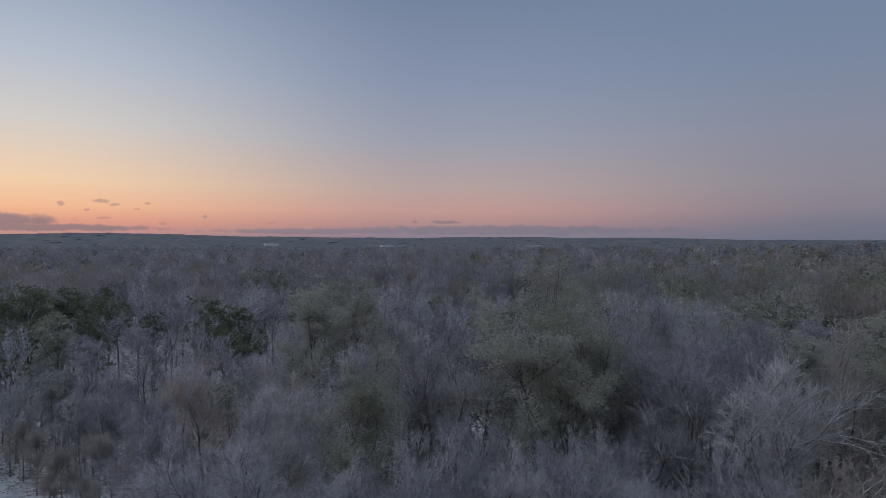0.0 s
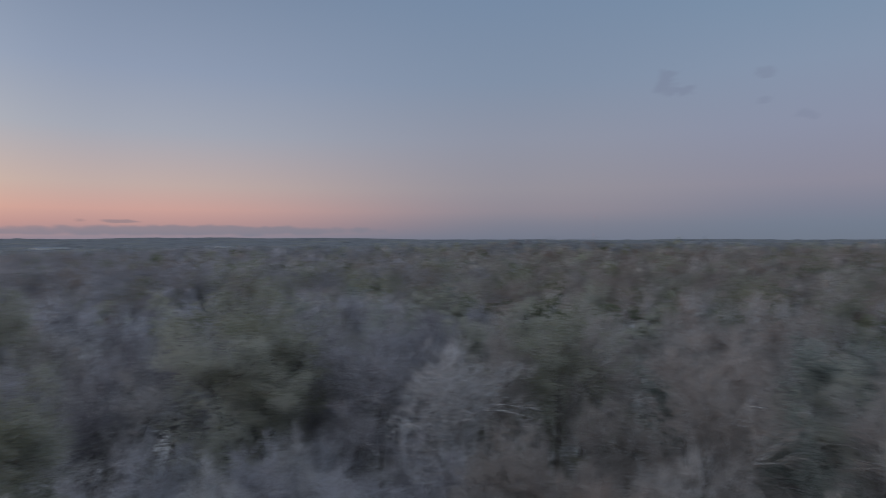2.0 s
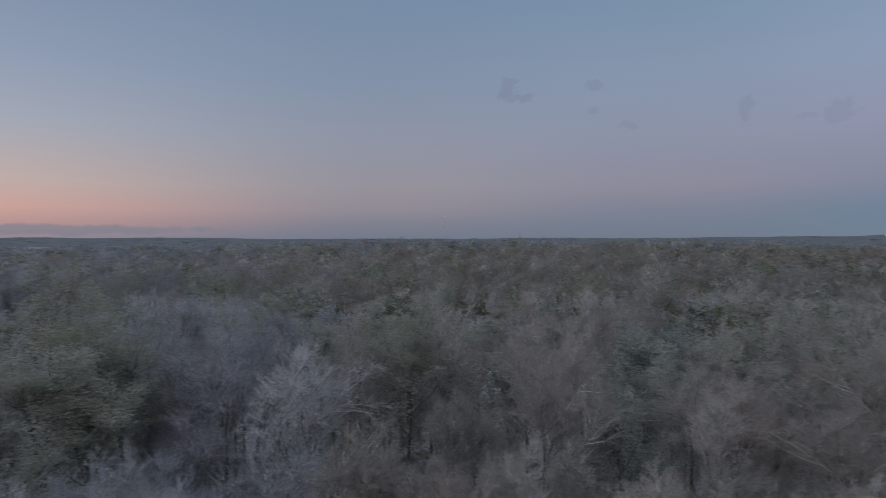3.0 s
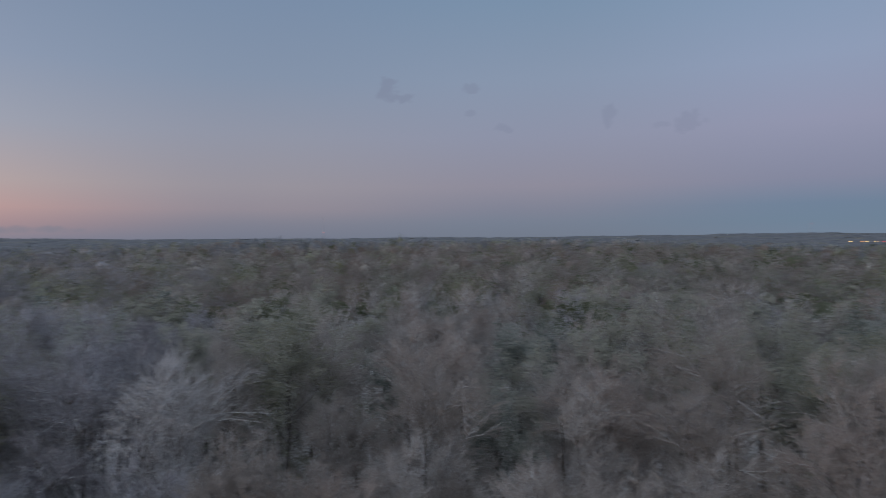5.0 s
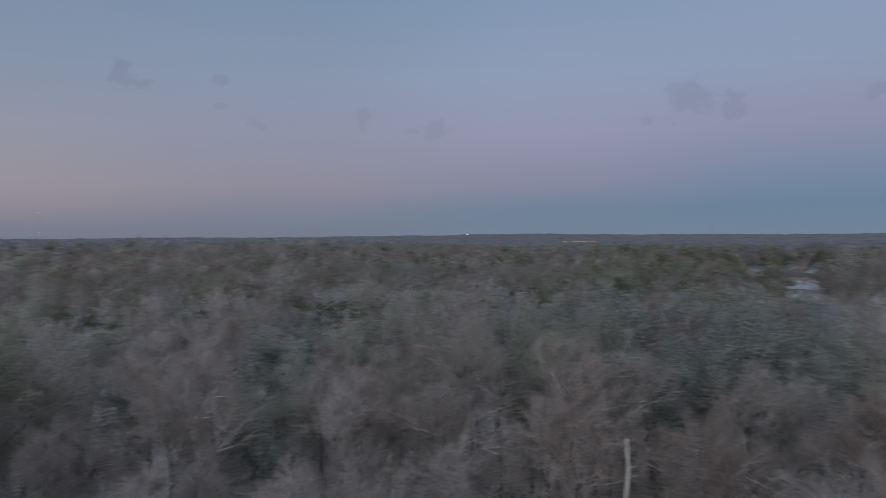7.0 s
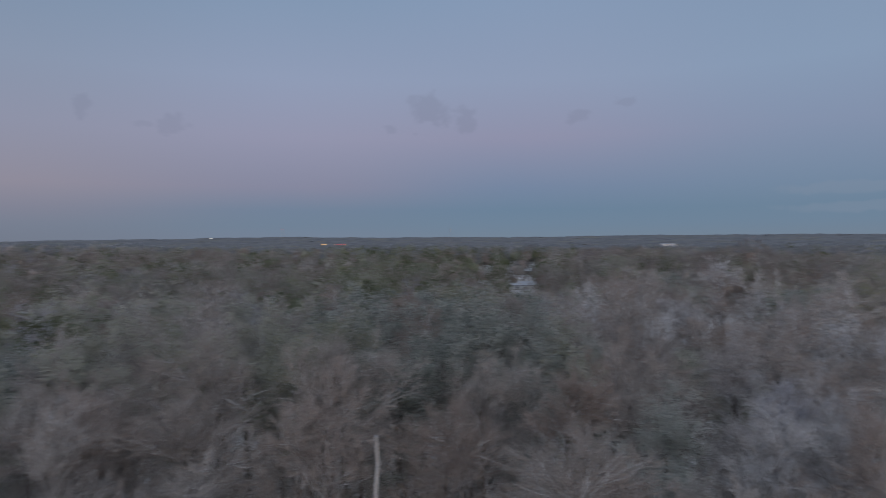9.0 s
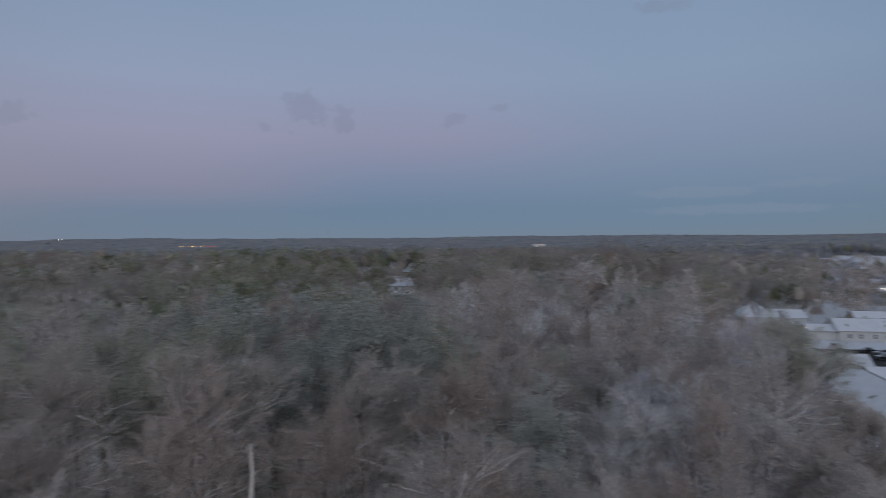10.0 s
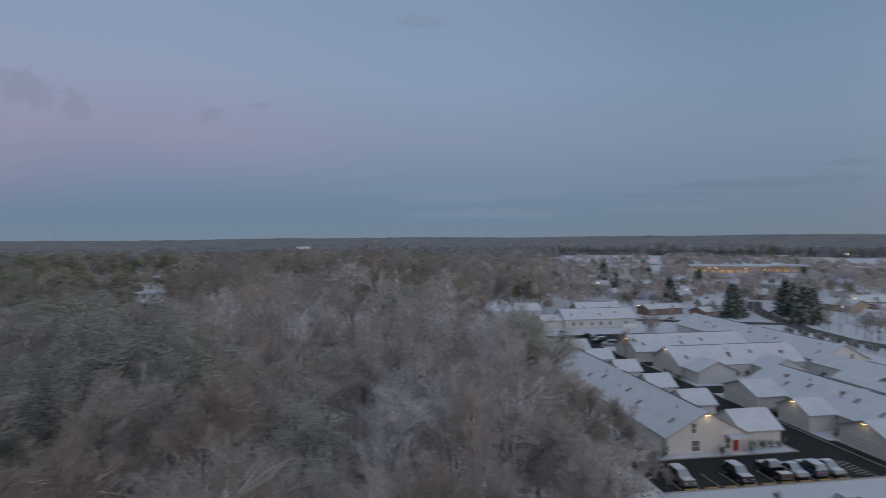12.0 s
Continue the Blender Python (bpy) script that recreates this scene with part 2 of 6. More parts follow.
M_DARKWOOD = frosted("dark_canopy", (0.080, 0.090, 0.056), (0.115, 0.13, 0.075), RIME, 0.07, soft=0.45)
M_BARK = snowy_bark("bark", (0.10, 0.09, 0.085), (0.20, 0.182, 0.17), (0.70, 0.715, 0.745), 0.36)
M_BOUGH = snowy_bark("snowy_boughs", (0.15, 0.135, 0.128), (0.27, 0.245, 0.232), (0.74, 0.755, 0.78), 0.14)
M_SNAG = plain("bleached_wood", (0.42, 0.41, 0.40), (0.62, 0.61, 0.60), 6.0)


def snow_build(n, s):
    c = n.node("ShaderNodeNewGeometry").outputs["Position"]
    f = n.math("ADD", n.math("MULTIPLY", n.noise(c, 0.35, 4), 0.6), n.math("MULTIPLY", n.noise(c, 4.0, 4), 0.4))
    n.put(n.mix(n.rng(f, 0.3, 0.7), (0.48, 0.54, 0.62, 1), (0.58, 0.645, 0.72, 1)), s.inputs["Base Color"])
    s.inputs["Roughness"].default_value = 0.7
    bumped(n, s, n.noise(c, 2.5, 5), 0.5, 0.06)


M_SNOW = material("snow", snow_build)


def ground_build(n, s):
    c = n.node("ShaderNodeNewGeometry").outputs["Position"]
    wood = n.node("ShaderNodeAttribute", attribute_name="wooded").outputs["Fac"]
    fine = n.noise(c, 1.1, 5, 0.65)
    litter = n.mix(n.noise(c, 3.0, 4), (0.07, 0.055, 0.045, 1), (0.16, 0.13, 0.11, 1))
    floor = n.mix(n.rng(fine, 0.34, 0.56), litter, (*SNOW, 1))
    grass = n.mix(n.noise(c, 5.0, 3), (0.12, 0.12, 0.07, 1), (0.2, 0.19, 0.12, 1))
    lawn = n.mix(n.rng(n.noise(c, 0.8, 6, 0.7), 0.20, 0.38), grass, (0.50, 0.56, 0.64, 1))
    n.put(n.mix(wood, lawn, floor), s.inputs["Base Color"])
    s.inputs["Roughness"].default_value = 0.85
    bumped(n, s, fine, 0.6, 0.15)


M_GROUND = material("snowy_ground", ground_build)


# aerial haze over the farthest woods is put into these blue-grey colours
def far_build(n, s):
    c = n.node("ShaderNodeNewGeometry").outputs["Position"]
    t = n.node("ShaderNodeAttribute", attribute_name="tint").outputs["Fac"]
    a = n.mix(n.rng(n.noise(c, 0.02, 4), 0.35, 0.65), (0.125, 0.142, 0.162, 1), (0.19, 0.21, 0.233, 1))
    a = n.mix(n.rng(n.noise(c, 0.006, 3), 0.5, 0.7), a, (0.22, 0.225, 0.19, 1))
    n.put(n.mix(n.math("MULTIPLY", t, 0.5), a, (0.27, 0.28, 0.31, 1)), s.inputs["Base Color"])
    s.inputs["Roughness"].default_value = 0.95
    s.inputs["Specular IOR Level"].default_value = 0.1
    bumped(n, s, n.noise(c, 0.3, 4), 0.4, 2.0)


M_FAR = material("far_haze_canopy", far_build)


def roof_snow_build(n, s):
    c = n.node("ShaderNodeNewGeometry").outputs["Position"]
    f = n.noise(c, 0.5, 5, 0.6)
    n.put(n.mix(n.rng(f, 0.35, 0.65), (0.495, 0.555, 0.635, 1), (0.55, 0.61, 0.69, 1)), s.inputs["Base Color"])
    s.inputs["Roughness"].default_value = 0.7
    bumped(n, s, n.noise(c, 3.0, 4), 0.3, 0.05)


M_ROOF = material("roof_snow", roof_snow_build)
M_SIDING = plain("cream_siding", (0.54, 0.54, 0.525), (0.62, 0.62, 0.605), 2.0)
M_TAN = plain("tan_siding", (0.36, 0.29, 0.21), (0.45, 0.37, 0.28), 2.0)
M_BRICK = plain("brown_brick", (0.20, 0.13, 0.11), (0.29, 0.21, 0.18), 8.0)
M_TRIM = plain("dark_trim", (0.07, 0.07, 0.075), (0.13, 0.13, 0.135), 5.0)
M_FASCIA = plain("grey_fascia", (0.26, 0.255, 0.25), (0.36, 0.355, 0.35), 5.0)
M_WHITE = plain("white_paint", (0.68, 0.68, 0.68), (0.8, 0.8, 0.8), 5.0, 0.5)
M_RED = plain("red_paint", (0.30, 0.03, 0.03), (0.38, 0.05, 0.05), 5.0, 0.4)
M_YELLOW = plain("kerb_yellow", (0.42, 0.27, 0.08), (0.55, 0.38, 0.14), 8.0)
M_ASPHALT = plain("asphalt", (0.013, 0.017, 0.019), (0.028, 0.033, 0.036), 1.5, 0.8, two=0.15)
M_ASPHALT.node_tree.nodes["Principled BSDF"].inputs["Specular IOR Level"].default_value = 0.2
M_ROAD = plain("salted_asphalt", (0.045, 0.048, 0.052), (0.075, 0.079, 0.085), 1.2, 0.8, two=0.15)
M_LINE = plain("road_paint", (0.30, 0.30, 0.30), (0.42, 0.42, 0.42), 6.0)
M_GLASS = plain("dark_glass", (0.012, 0.014, 0.018), (0.02, 0.022, 0.026), 3.0, 0.08)
M_PANE = plain("grey_pane", (0.13, 0.135, 0.14), (0.19, 0.19, 0.195), 2.0, 0.15)
M_RUBBER = plain("rubber", (0.015, 0.015, 0.015), (0.03, 0.03, 0.03), 10.0, 0.8)
M_STEEL = plain("steel", (0.35, 0.35, 0.36), (0.5, 0.5, 0.5), 10.0, 0.35, 0.9)
M_POLE = plain("weathered_wood", (0.16, 0.13, 0.11), (0.26, 0.22, 0.19), 6.0)


def paint(name, r, g, b):
    return plain(name, (r, g, b), (r * 1.15 + 0.01, g * 1.15 + 0.01, b * 1.15 + 0.01), 3.0, 0.3)


def lamp_material(name, colour, strength):
    def build(n, s):
        n.put((*colour, 1), s.inputs["Base Color"])
        n.put((*colour, 1), s.inputs["Emission Color"])
        s.inputs["Emission Strength"].default_value = strength
    return material(name, build)


M_WARM = lamp_material("warm_lamp", (1.0, 0.60, 0.20), 6.0)
M_AMBER = lamp_material("amber_lamp", (1.0, 0.42, 0.08), 7.0)
M_COOL = lamp_material("cool_lamp", (1.0, 0.93, 0.78), 5.0)
M_REDLAMP = lamp_material("red_lamp", (1.0, 0.06, 0.05), 2.5)
M_GREENLAMP = lamp_material("green_lamp", (0.1, 1.0, 0.3), 6.0)


# ---------------------------------------------------------------- mesh helpers
def mesh_of(name, verts, tris, mats, mat_index=None, tint=None, soft=None):
    """A mesh from arrays of points and triangles."""
    me = bpy.data.meshes.new(name)
    verts, tris = np.asarray(verts, np.float32), np.asarray(tris, np.int32)
    me.vertices.add(len(verts))
    me.vertices.foreach_set("co", verts.ravel())
    me.loops.add(len(tris) * 3)
    me.loops.foreach_set("vertex_index", tris.ravel())
    me.polygons.add(len(tris))
    me.polygons.foreach_set("loop_start", np.arange(0, len(tris) * 3, 3, dtype=np.int32))
    for m in mats:
        me.materials.append(m)
    if mat_index is not None:
        me.polygons.foreach_set("material_index", np.asarray(mat_index, np.int32))
    if tint is not None:
        at = me.attributes.new("tint", "FLOAT", "POINT")
        at.data.foreach_set("value", np.asarray(tint, np.float32))
    if soft is not None:
        at = me.attributes.new("soft_normal", "FLOAT_VECTOR", "POINT")
        at.data.foreach_set("vector", np.asarray(soft, np.float32).ravel())
    me.update(calc_edges=True)
    return me


def part(name, bm, mat, parent=None, label=""):
    """Links a bmesh as one mesh object, under parent if given."""
    me = bpy.data.meshes.new(name)
    bm.to_mesh(me)
    bm.free()
    for m in (mat if isinstance(mat, (list, tuple)) else (mat,)):
        me.materials.append(m)
    ob = new(name, me)
    ob.parent = parent
    return tagged(ob, label)


def box(bm, x0, x1, y0, y1, z0, z1, mi=0):
    v = [bm.verts.new((x, y, z)) for z in (z0, z1) for x, y in ((x0, y0), (x1, y0), (x1, y1), (x0, y1))]
    for f in ((3, 2, 1, 0), (4, 5, 6, 7), (0, 1, 5, 4), (1, 2, 6, 5), (2, 3, 7, 6), (3, 0, 4, 7)):
        bm.faces.new([v[i] for i in f]).material_index = mi
    return bm


def boxes(*dims):
    bm = bmesh.new()
    for d in dims:
        box(bm, *d)
    return bm


def soft_box(x0, x1, y0, y1, z0, z1, r=0.03):
    bm = boxes((x0, x1, y0, y1, z0, z1))
    bmesh.ops.bevel(bm, geom=bm.edges[:], offset=r, segments=2, affect="EDGES")
    return bm


def rod(bm, p, q, r0, r1, sides=8):
    p, q = Vector(p), Vector(q)
    m = Matrix.Translation((p + q) / 2) @ (q - p).to_track_quat("Z", "Y").to_matrix().to_4x4()
    bmesh.ops.create_cone(bm, cap_ends=True, segments=sides, radius1=r0, radius2=max(r1, 0.002), depth=(q - p).length, matrix=m)
    return bm


# ---------------------------------------------------------------- lie of the land
def spot(bearing, dist):
    b = radians(bearing)
    return dist * math.sin(b), dist * math.cos(b)


VIL = pose(48.9, -85.1, 0, 0, 0, -31.67)       # village frame: x along the rows, y towards the wood
CU, SU = math.cos(radians(-31.67)), math.sin(radians(-31.67))


def to_village(x, y):
    dx, dy = x - 48.9, y + 85.1
    return dx * CU + dy * SU, dx * SU - dy * CU       # u along, v away from the wood


def smooth(x, a, b):
    t = np.clip((x - a) / (b - a), 0, 1)
    return t * t * (3 - 2 * t)


def hump(b, r, b0, r0, bw, rw):
    return np.exp(-((b - b0) / bw) ** 2 - ((r - r0) / rw) ** 2)


def land(x, y):
    """Height of the ground."""
    x, y = np.asarray(x, float), np.asarray(y, float)
    r, b = np.hypot(x, y), np.degrees(np.arctan2(x, y))
    z = 1.6 * smooth(r, 120, 500) * (np.sin(x * 0.011 + 1) + np.sin(y * 0.013 - x * 0.004))
    z = z + 11.5 * hump(b, r, 40, 690, 24, 190) + 4 * hump(b, r, 80, 600, 16, 180) + 9.5 * hump(b, r, 121, 262, 11, 80) + 3 * hump(b, r, 112, 420, 12, 120)
    z = z - 9 * smooth(r, 900, 1900) * (1 - smooth(r, 2400, 3600))
    far = 17 + 3 * np.sin(np.radians(b * 3.1) + 0.6) + 3 * np.sin(np.radians(b * 9.7)) + 2 * np.sin(np.radians(b * 23))
    far = far + 22 * np.exp(-((b + 30) / 13) ** 2) - 14 * np.exp(-((b - 42) / 20) ** 2) + 6 * np.exp(-((b - 80) / 12) ** 2)
    z = z + far * smooth(r, 2300, 4400)
    z = z + 9 * hump(b, r, 158, 1150, 22, 230)
    u, v = to_village(x, y)
    flat = smooth(u, -60, -30) * smooth(v, -22, -6) * (1 - smooth(r, 330, 520))
    return z * (1 - flat)


def open_ground(x, y):
    """1 where the land is not wooded."""
    u, v = to_village(x, y)
    r, b = np.hypot(x, y), np.degrees(np.arctan2(x, y))
    o = (u > -48) & (v > np.where(u < -8, -9, np.where(u < 40, -5, np.where(u < 118, -8, np.where(u < 152, 17, 5))))) & (r < 235)
    o |= (b > 138.3) & (r > 86) & (r < 235)
    o |= (b > 139.8) & (r > 200) & (r < 900)
    o |= (b > 133.2) & (b < 140) & (r > 212) & (r < 262)
    o |= (b > 161) & (r < 900)
    o |= (b < -42) & (r < 900)
    o |= (b < -31) & (r < np.interp(b, (-36, -34, -32.3, -31), (105, 93, 83, 76)))
    o |= (b > 141) & (r > 860) & (r < 960)
    return o


def ground():
    bear = np.linspace(-180, 180, 361)
    rad = np.concatenate([[0.0, 12, 24, 36], np.geomspace(48, 4950, 70)])
    B, R = np.meshgrid(np.radians(bear[:-1]), rad)
    X, Y = R * np.sin(B), R * np.cos(B)
    Z = land(X, Y)
    n, k = len(rad), 360
    idx = np.arange(n * k).reshape(n, k)
    a, b2 = idx[:-1], np.roll(idx, -1, 1)[:-1]
    c, d = np.roll(idx, -1, 1)[1:], idx[1:]
    tris = np.concatenate([np.stack([a, c, b2], -1).reshape(-1, 3), np.stack([a, d, c], -1).reshape(-1, 3)])
    tris = tris[:, ::-1]
    me = mesh_of("ground", np.stack([X, Y, Z], -1).reshape(-1, 3), tris, [M_GROUND])
    at = me.attributes.new("wooded", "FLOAT", "POINT")
    at.data.foreach_set("value", (~open_ground(X, Y)).astype(np.float32).ravel())
    for p in me.polygons:
        p.use_smooth = True
    return tagged(new("ground", me), "snow-dusted ground of lawns, leaf litter and frozen fields", "ground", kind="structure")


ground()


# ---------------------------------------------------------------- trees
def unit(v):
    return v / np.maximum(np.linalg.norm(v, axis=-1, keepdims=True), 1e-9)


def grow(rng, parents, many, k, length, spread, rise, t0=0.25, curl=0.25, wig=0.12):
    """Children of polylines [n, j, 3]: polylines [n * many, k, 3] that leave their parents at an angle and bend upwards."""
    n, j, _ = parents.shape
    t = rng.uniform(t0, 1.0, (n, many)) * (j - 1)
    i = np.minimum(t.astype(int), j - 2)
    f = (t - i)[..., None]
    row = np.arange(n)[:, None]
    p = parents[row, i] * (1 - f) + parents[row, i + 1] * f
    tan = unit(parents[row, i + 1] - parents[row, i])
    side = rng.normal(size=(n, many, 3))
    side = unit(side - (side * tan).sum(-1, keepdims=True) * tan)
    ang = np.radians(rng.uniform(spread * 0.6, spread * 1.3, (n, many, 1)))
    d = unit(tan * np.cos(ang) + side * np.sin(ang) + np.array([0, 0, rise]))
    ln = length * rng.uniform(0.6, 1.25, (n, many, 1)) * (1.15 - 0.55 * (t / (j - 1)))[..., None]
    p, d, ln = p.reshape(-1, 3), d.reshape(-1, 3), ln.reshape(-1, 1)
    out = [p]
    for s in range(k - 1):
        p = p + d * ln / (k - 1)
        out.append(p)
        d = unit(d + np.array([0, 0, curl]) + rng.normal(size=d.shape) * wig)
    return np.stack(out, 1)


def tubes(lines, r0, r1, sides):
    """Tapered tubes along polylines: points and triangles."""
    n, k, _ = lines.shape
    tan = unit(np.gradient(lines, axis=1))
    ref = np.where(np.abs(tan[..., 2:3]) > 0.9, np.array([1.0, 0, 0]), np.array([0, 0, 1.0]))
    a = unit(np.cross(tan, ref))
    b = np.cross(tan, a)
    r = np.linspace(0, 1, k)[None, :, None, None] * (r1 - r0) + r0
    if np.ndim(r0):
        r = (np.asarray(r0)[:, None] * np.linspace(1, r1, k)[None])[:, :, None, None]
    th = np.arange(sides) * 2 * math.pi / sides
    ring = np.cos(th)[None, None, :, None] * a[:, :, None] + np.sin(th)[None, None, :, None] * b[:, :, None]
    v = (lines[:, :, None] + ring * r).reshape(-1, 3)
    idx = np.arange(n * k * sides).reshape(n, k, sides)
    q0, q1 = idx[:, :-1], np.roll(idx, -1, 2)[:, :-1]
    q2, q3 = np.roll(idx, -1, 2)[:, 1:], idx[:, 1:]
    t = np.concatenate([np.stack([q0, q1, q2], -1).reshape(-1, 3), np.stack([q0, q2, q3], -1).reshape(-1, 3)])
    return v, t


def spikes(lines, r):
    """Three-sided pointed twigs from the first to the last point of each polyline."""
    p, q = lines[:, 0], lines[:, -1]
    tan = unit(q - p)
    ref = np.where(np.abs(tan[:, 2:3]) > 0.9, np.array([1.0, 0, 0]), np.array([0, 0, 1.0]))
    a = unit(np.cross(tan, ref))
    b = np.cross(tan, a)
    ring = [p + r * (math.cos(t) * a + math.sin(t) * b) for t in (0.5, 2.6, 4.7)]
    v = np.stack(ring + [q], 1).reshape(-1, 3)
    i = np.arange(len(p))[:, None] * 4
    return v, np.concatenate([i + np.array([[0, 1, 3]]), i + np.array([[1, 2, 3]]), i + np.array([[2, 0, 3]])])


def slivers(rng, lines, r):
    """The finest twigs: one narrow tapering face each."""
    p, q = lines[:, 0], lines[:, -1]
    a = unit(np.cross(q - p, rng.normal(size=p.shape)))
    v = np.stack([p - a * r, p + a * r, q], 1).reshape(-1, 3)
    return v, np.arange(len(v)).reshape(-1, 3)


def blades(rng, centre, size, middle):
    """Small bent leaf clumps, two triangles each, about given points, facing out from the crown's middle."""
    n = len(centre)
    nrm = unit(unit(centre - middle) + np.array([0, 0, 0.45]) + rng.normal(size=(n, 3)) * 0.5)
    a = unit(np.cross(nrm, rng.normal(size=(n, 3))))
    b = np.cross(nrm, a)
    s = size * rng.uniform(0.6, 1.4, (n, 1))
    v = np.stack([centre - a * s, centre + b * s * 0.6 - nrm * s * 0.2, centre + a * s, centre - b * s * 0.6 - nrm * s * 0.25], 1).reshape(-1, 3)
    i = np.arange(n)[:, None] * 4
    return v, np.concatenate([i + np.array([[0, 2, 1]]), i + np.array([[0, 3, 2]])])


def join(*pairs):
    vs, ts, at = [], [], 0
    for v, t in pairs:
        vs.append(v)
        ts.append(t + at)
        at += len(v)
    return np.concatenate(vs), np.concatenate(ts)


def bare_tree(seed, h, width, limbs, per, twigs, sprays, fine, upright=False, light=False):
    """Trunk, branchwork and crown arrays of a leafless tree of height h, and the places of its twigs."""
    rng = np.random.default_rng(seed)
    lean = rng.normal(size=2) * 0.025 * h
    ks = np.linspace(0, 1, 8)
    wave = rng.normal(size=(2, 8)) * 0.010 * h * ks
    trunk = np.stack([lean[0] * ks ** 2 + wave[0], lean[1] * ks ** 2 + wave[1], ks * h * (0.93 if upright else 0.82)], 1)[None]
    if upright:
        limb = grow(rng, trunk, limbs, 6, width * 0.50, 50, 0.10, 0.22, 0.10, 0.10)
    else:
        limb = grow(rng, trunk, limbs, 7, width * 0.66, 46, 0.08, 0.30, 0.10, 0.13)
    tops = grow(rng, trunk, 5, 5, width * 0.36, 26, 0.25, 0.74, 0.12)
    branch = np.concatenate([grow(rng, limb, per, 5, width * 0.27, 44, 0.10, 0.18, 0.10, 0.15), grow(rng, tops, per, 5, width * 0.22, 42, 0.12, 0.1, 0.10, 0.15)])
    twig = np.concatenate([grow(rng, branch, twigs, 3, width * 0.14, 42, 0.10, 0.15, 0.10, 0.16), grow(rng, limb, twigs, 3, width * 0.14, 46, 0.10, 0.4, 0.10, 0.16)])
    spray = grow(rng, twig, sprays, 2, width * 0.075, 44, 0.06, 0.0)
    r = 0.0125 * h
    if light:
        wood = (tubes(trunk[:, ::2], r, r * 0.3, 5), join(tubes(limb[:, ::2], r * 0.34, r * 0.12, 3), spikes(tops, r * 0.28), spikes(branch, r * 0.2)))
        return wood, join(slivers(rng, twig, 0.024 * fine), slivers(rng, spray, 0.015 * fine)), np.concatenate([spray[:, 1], twig[:, 2], twig[:, 1]])
    wood = (tubes(trunk, r, r * 0.2, 8), join(tubes(limb, r * 0.27, r * 0.09, 5), tubes(tops, r * 0.28, r * 0.08, 4), tubes(branch, r * 0.15 * fine ** 0.5, r * 0.06 * fine ** 0.5, 3)))
    crown = join(spikes(twig, 0.020 * fine), slivers(rng, spray, 0.015 * fine))
    return wood, crown, np.concatenate([spray[:, 1], twig[:, 2], twig[:, 1]])


def leafy_tree(seed, h, width, limbs, per, twigs, leaves, size, light=False):
    """A tree still in leaf: tufts of leaves along its twigs."""
    wood, crown, ends = bare_tree(seed, h, width, limbs, per, twigs, 1, 1.0, False, light)
    rng = np.random.default_rng(seed + 99)
    tuft = ends[rng.integers(0, len(ends), leaves // 12)]
    pick = np.repeat(tuft, 12, 0) + rng.normal(size=(len(tuft) * 12, 3)) * np.array([0.34, 0.34, 0.24])
    return wood, join(blades(rng, pick, size, np.array([0, 0, h * 0.5])), crown)


def conifer(seed, h, width, tiers, around, sprays):
    rng = np.random.default_rng(seed)
    ks = np.linspace(0, 1, 6)
    trunk = np.stack([ks * 0, ks * 0, ks * h], 1)[None]
    rows = []
    for i in range(tiers):
        t = i / tiers
        z = h * (0.08 + 0.9 * t)
        reach = width * 0.5 * (1 - t) ** 0.8 * rng.uniform(0.8, 1.15) + 0.2
        for a in range(around):
            th = a * 2 * math.pi / around + i * 0.7 + rng.normal() * 0.2
            l = reach * rng.uniform(0.7, 1.15)
            d = np.array([math.cos(th), math.sin(th), 0])
            s = np.linspace(0, 1, 4)[:, None]
            rows.append(np.array([0, 0, z]) + d * s * l + np.array([0, 0, 1]) * (s * 0.15 - s ** 2 * 0.32) * l)
    limb = np.stack(rows)
    tuft = grow(rng, limb, sprays, 2, width * 0.09, 50, -0.05, 0.1)
    mid = tuft.mean(1)
    return join(tubes(trunk, 0.014 * h, 0.02, 6), tubes(limb, 0.05, 0.015, 3)), join(blades(rng, mid, width * 0.05, np.array([0, 0, h * 0.3])), spikes(tuft, 0.05))


def smooth_wood(me):
    me.polygons.foreach_set("use_smooth", np.ones(len(me.polygons), bool))


def tree_kind(name, wood, crown, m_wood, m_crown):
    """Meshes of a tree's trunk, crown and, apart from conifers, boughs."""
    trunk, boughs = wood if isinstance(wood[0], tuple) else (wood, None)
    stem = mesh_of("trunk", *trunk, [m_wood])
    smooth_wood(stem)
    if boughs is not None:
        boughs = mesh_of("branchwork", *boughs, [M_BARK if name == "leafy_tree" else M_BOUGH])
    return (stem, mesh_of("crown", *crown, [m_crown]), name, boughs)


def plant(kind, x, y, z, turn, scale, label, group="woodland trees"):
    root = new(kind[2])
    root.matrix_basis = Matrix.Translation((x, y, z)) @ Matrix.Rotation(turn, 4, "Z") @ Matrix.Diagonal((scale, scale, scale, 1))
    tagged(root, label, "tree", group)
    for name, me in (("trunk", kind[0]), ("crown", kind[1]), ("branchwork", kind[3])):
        if me is not None:
            new(name, me).parent = root
    return root


def recoloured(kind, m_crown):
    me = kind[1].copy()
    me.materials[0] = m_crown
    return (kind[0], me, kind[2], kind[3])


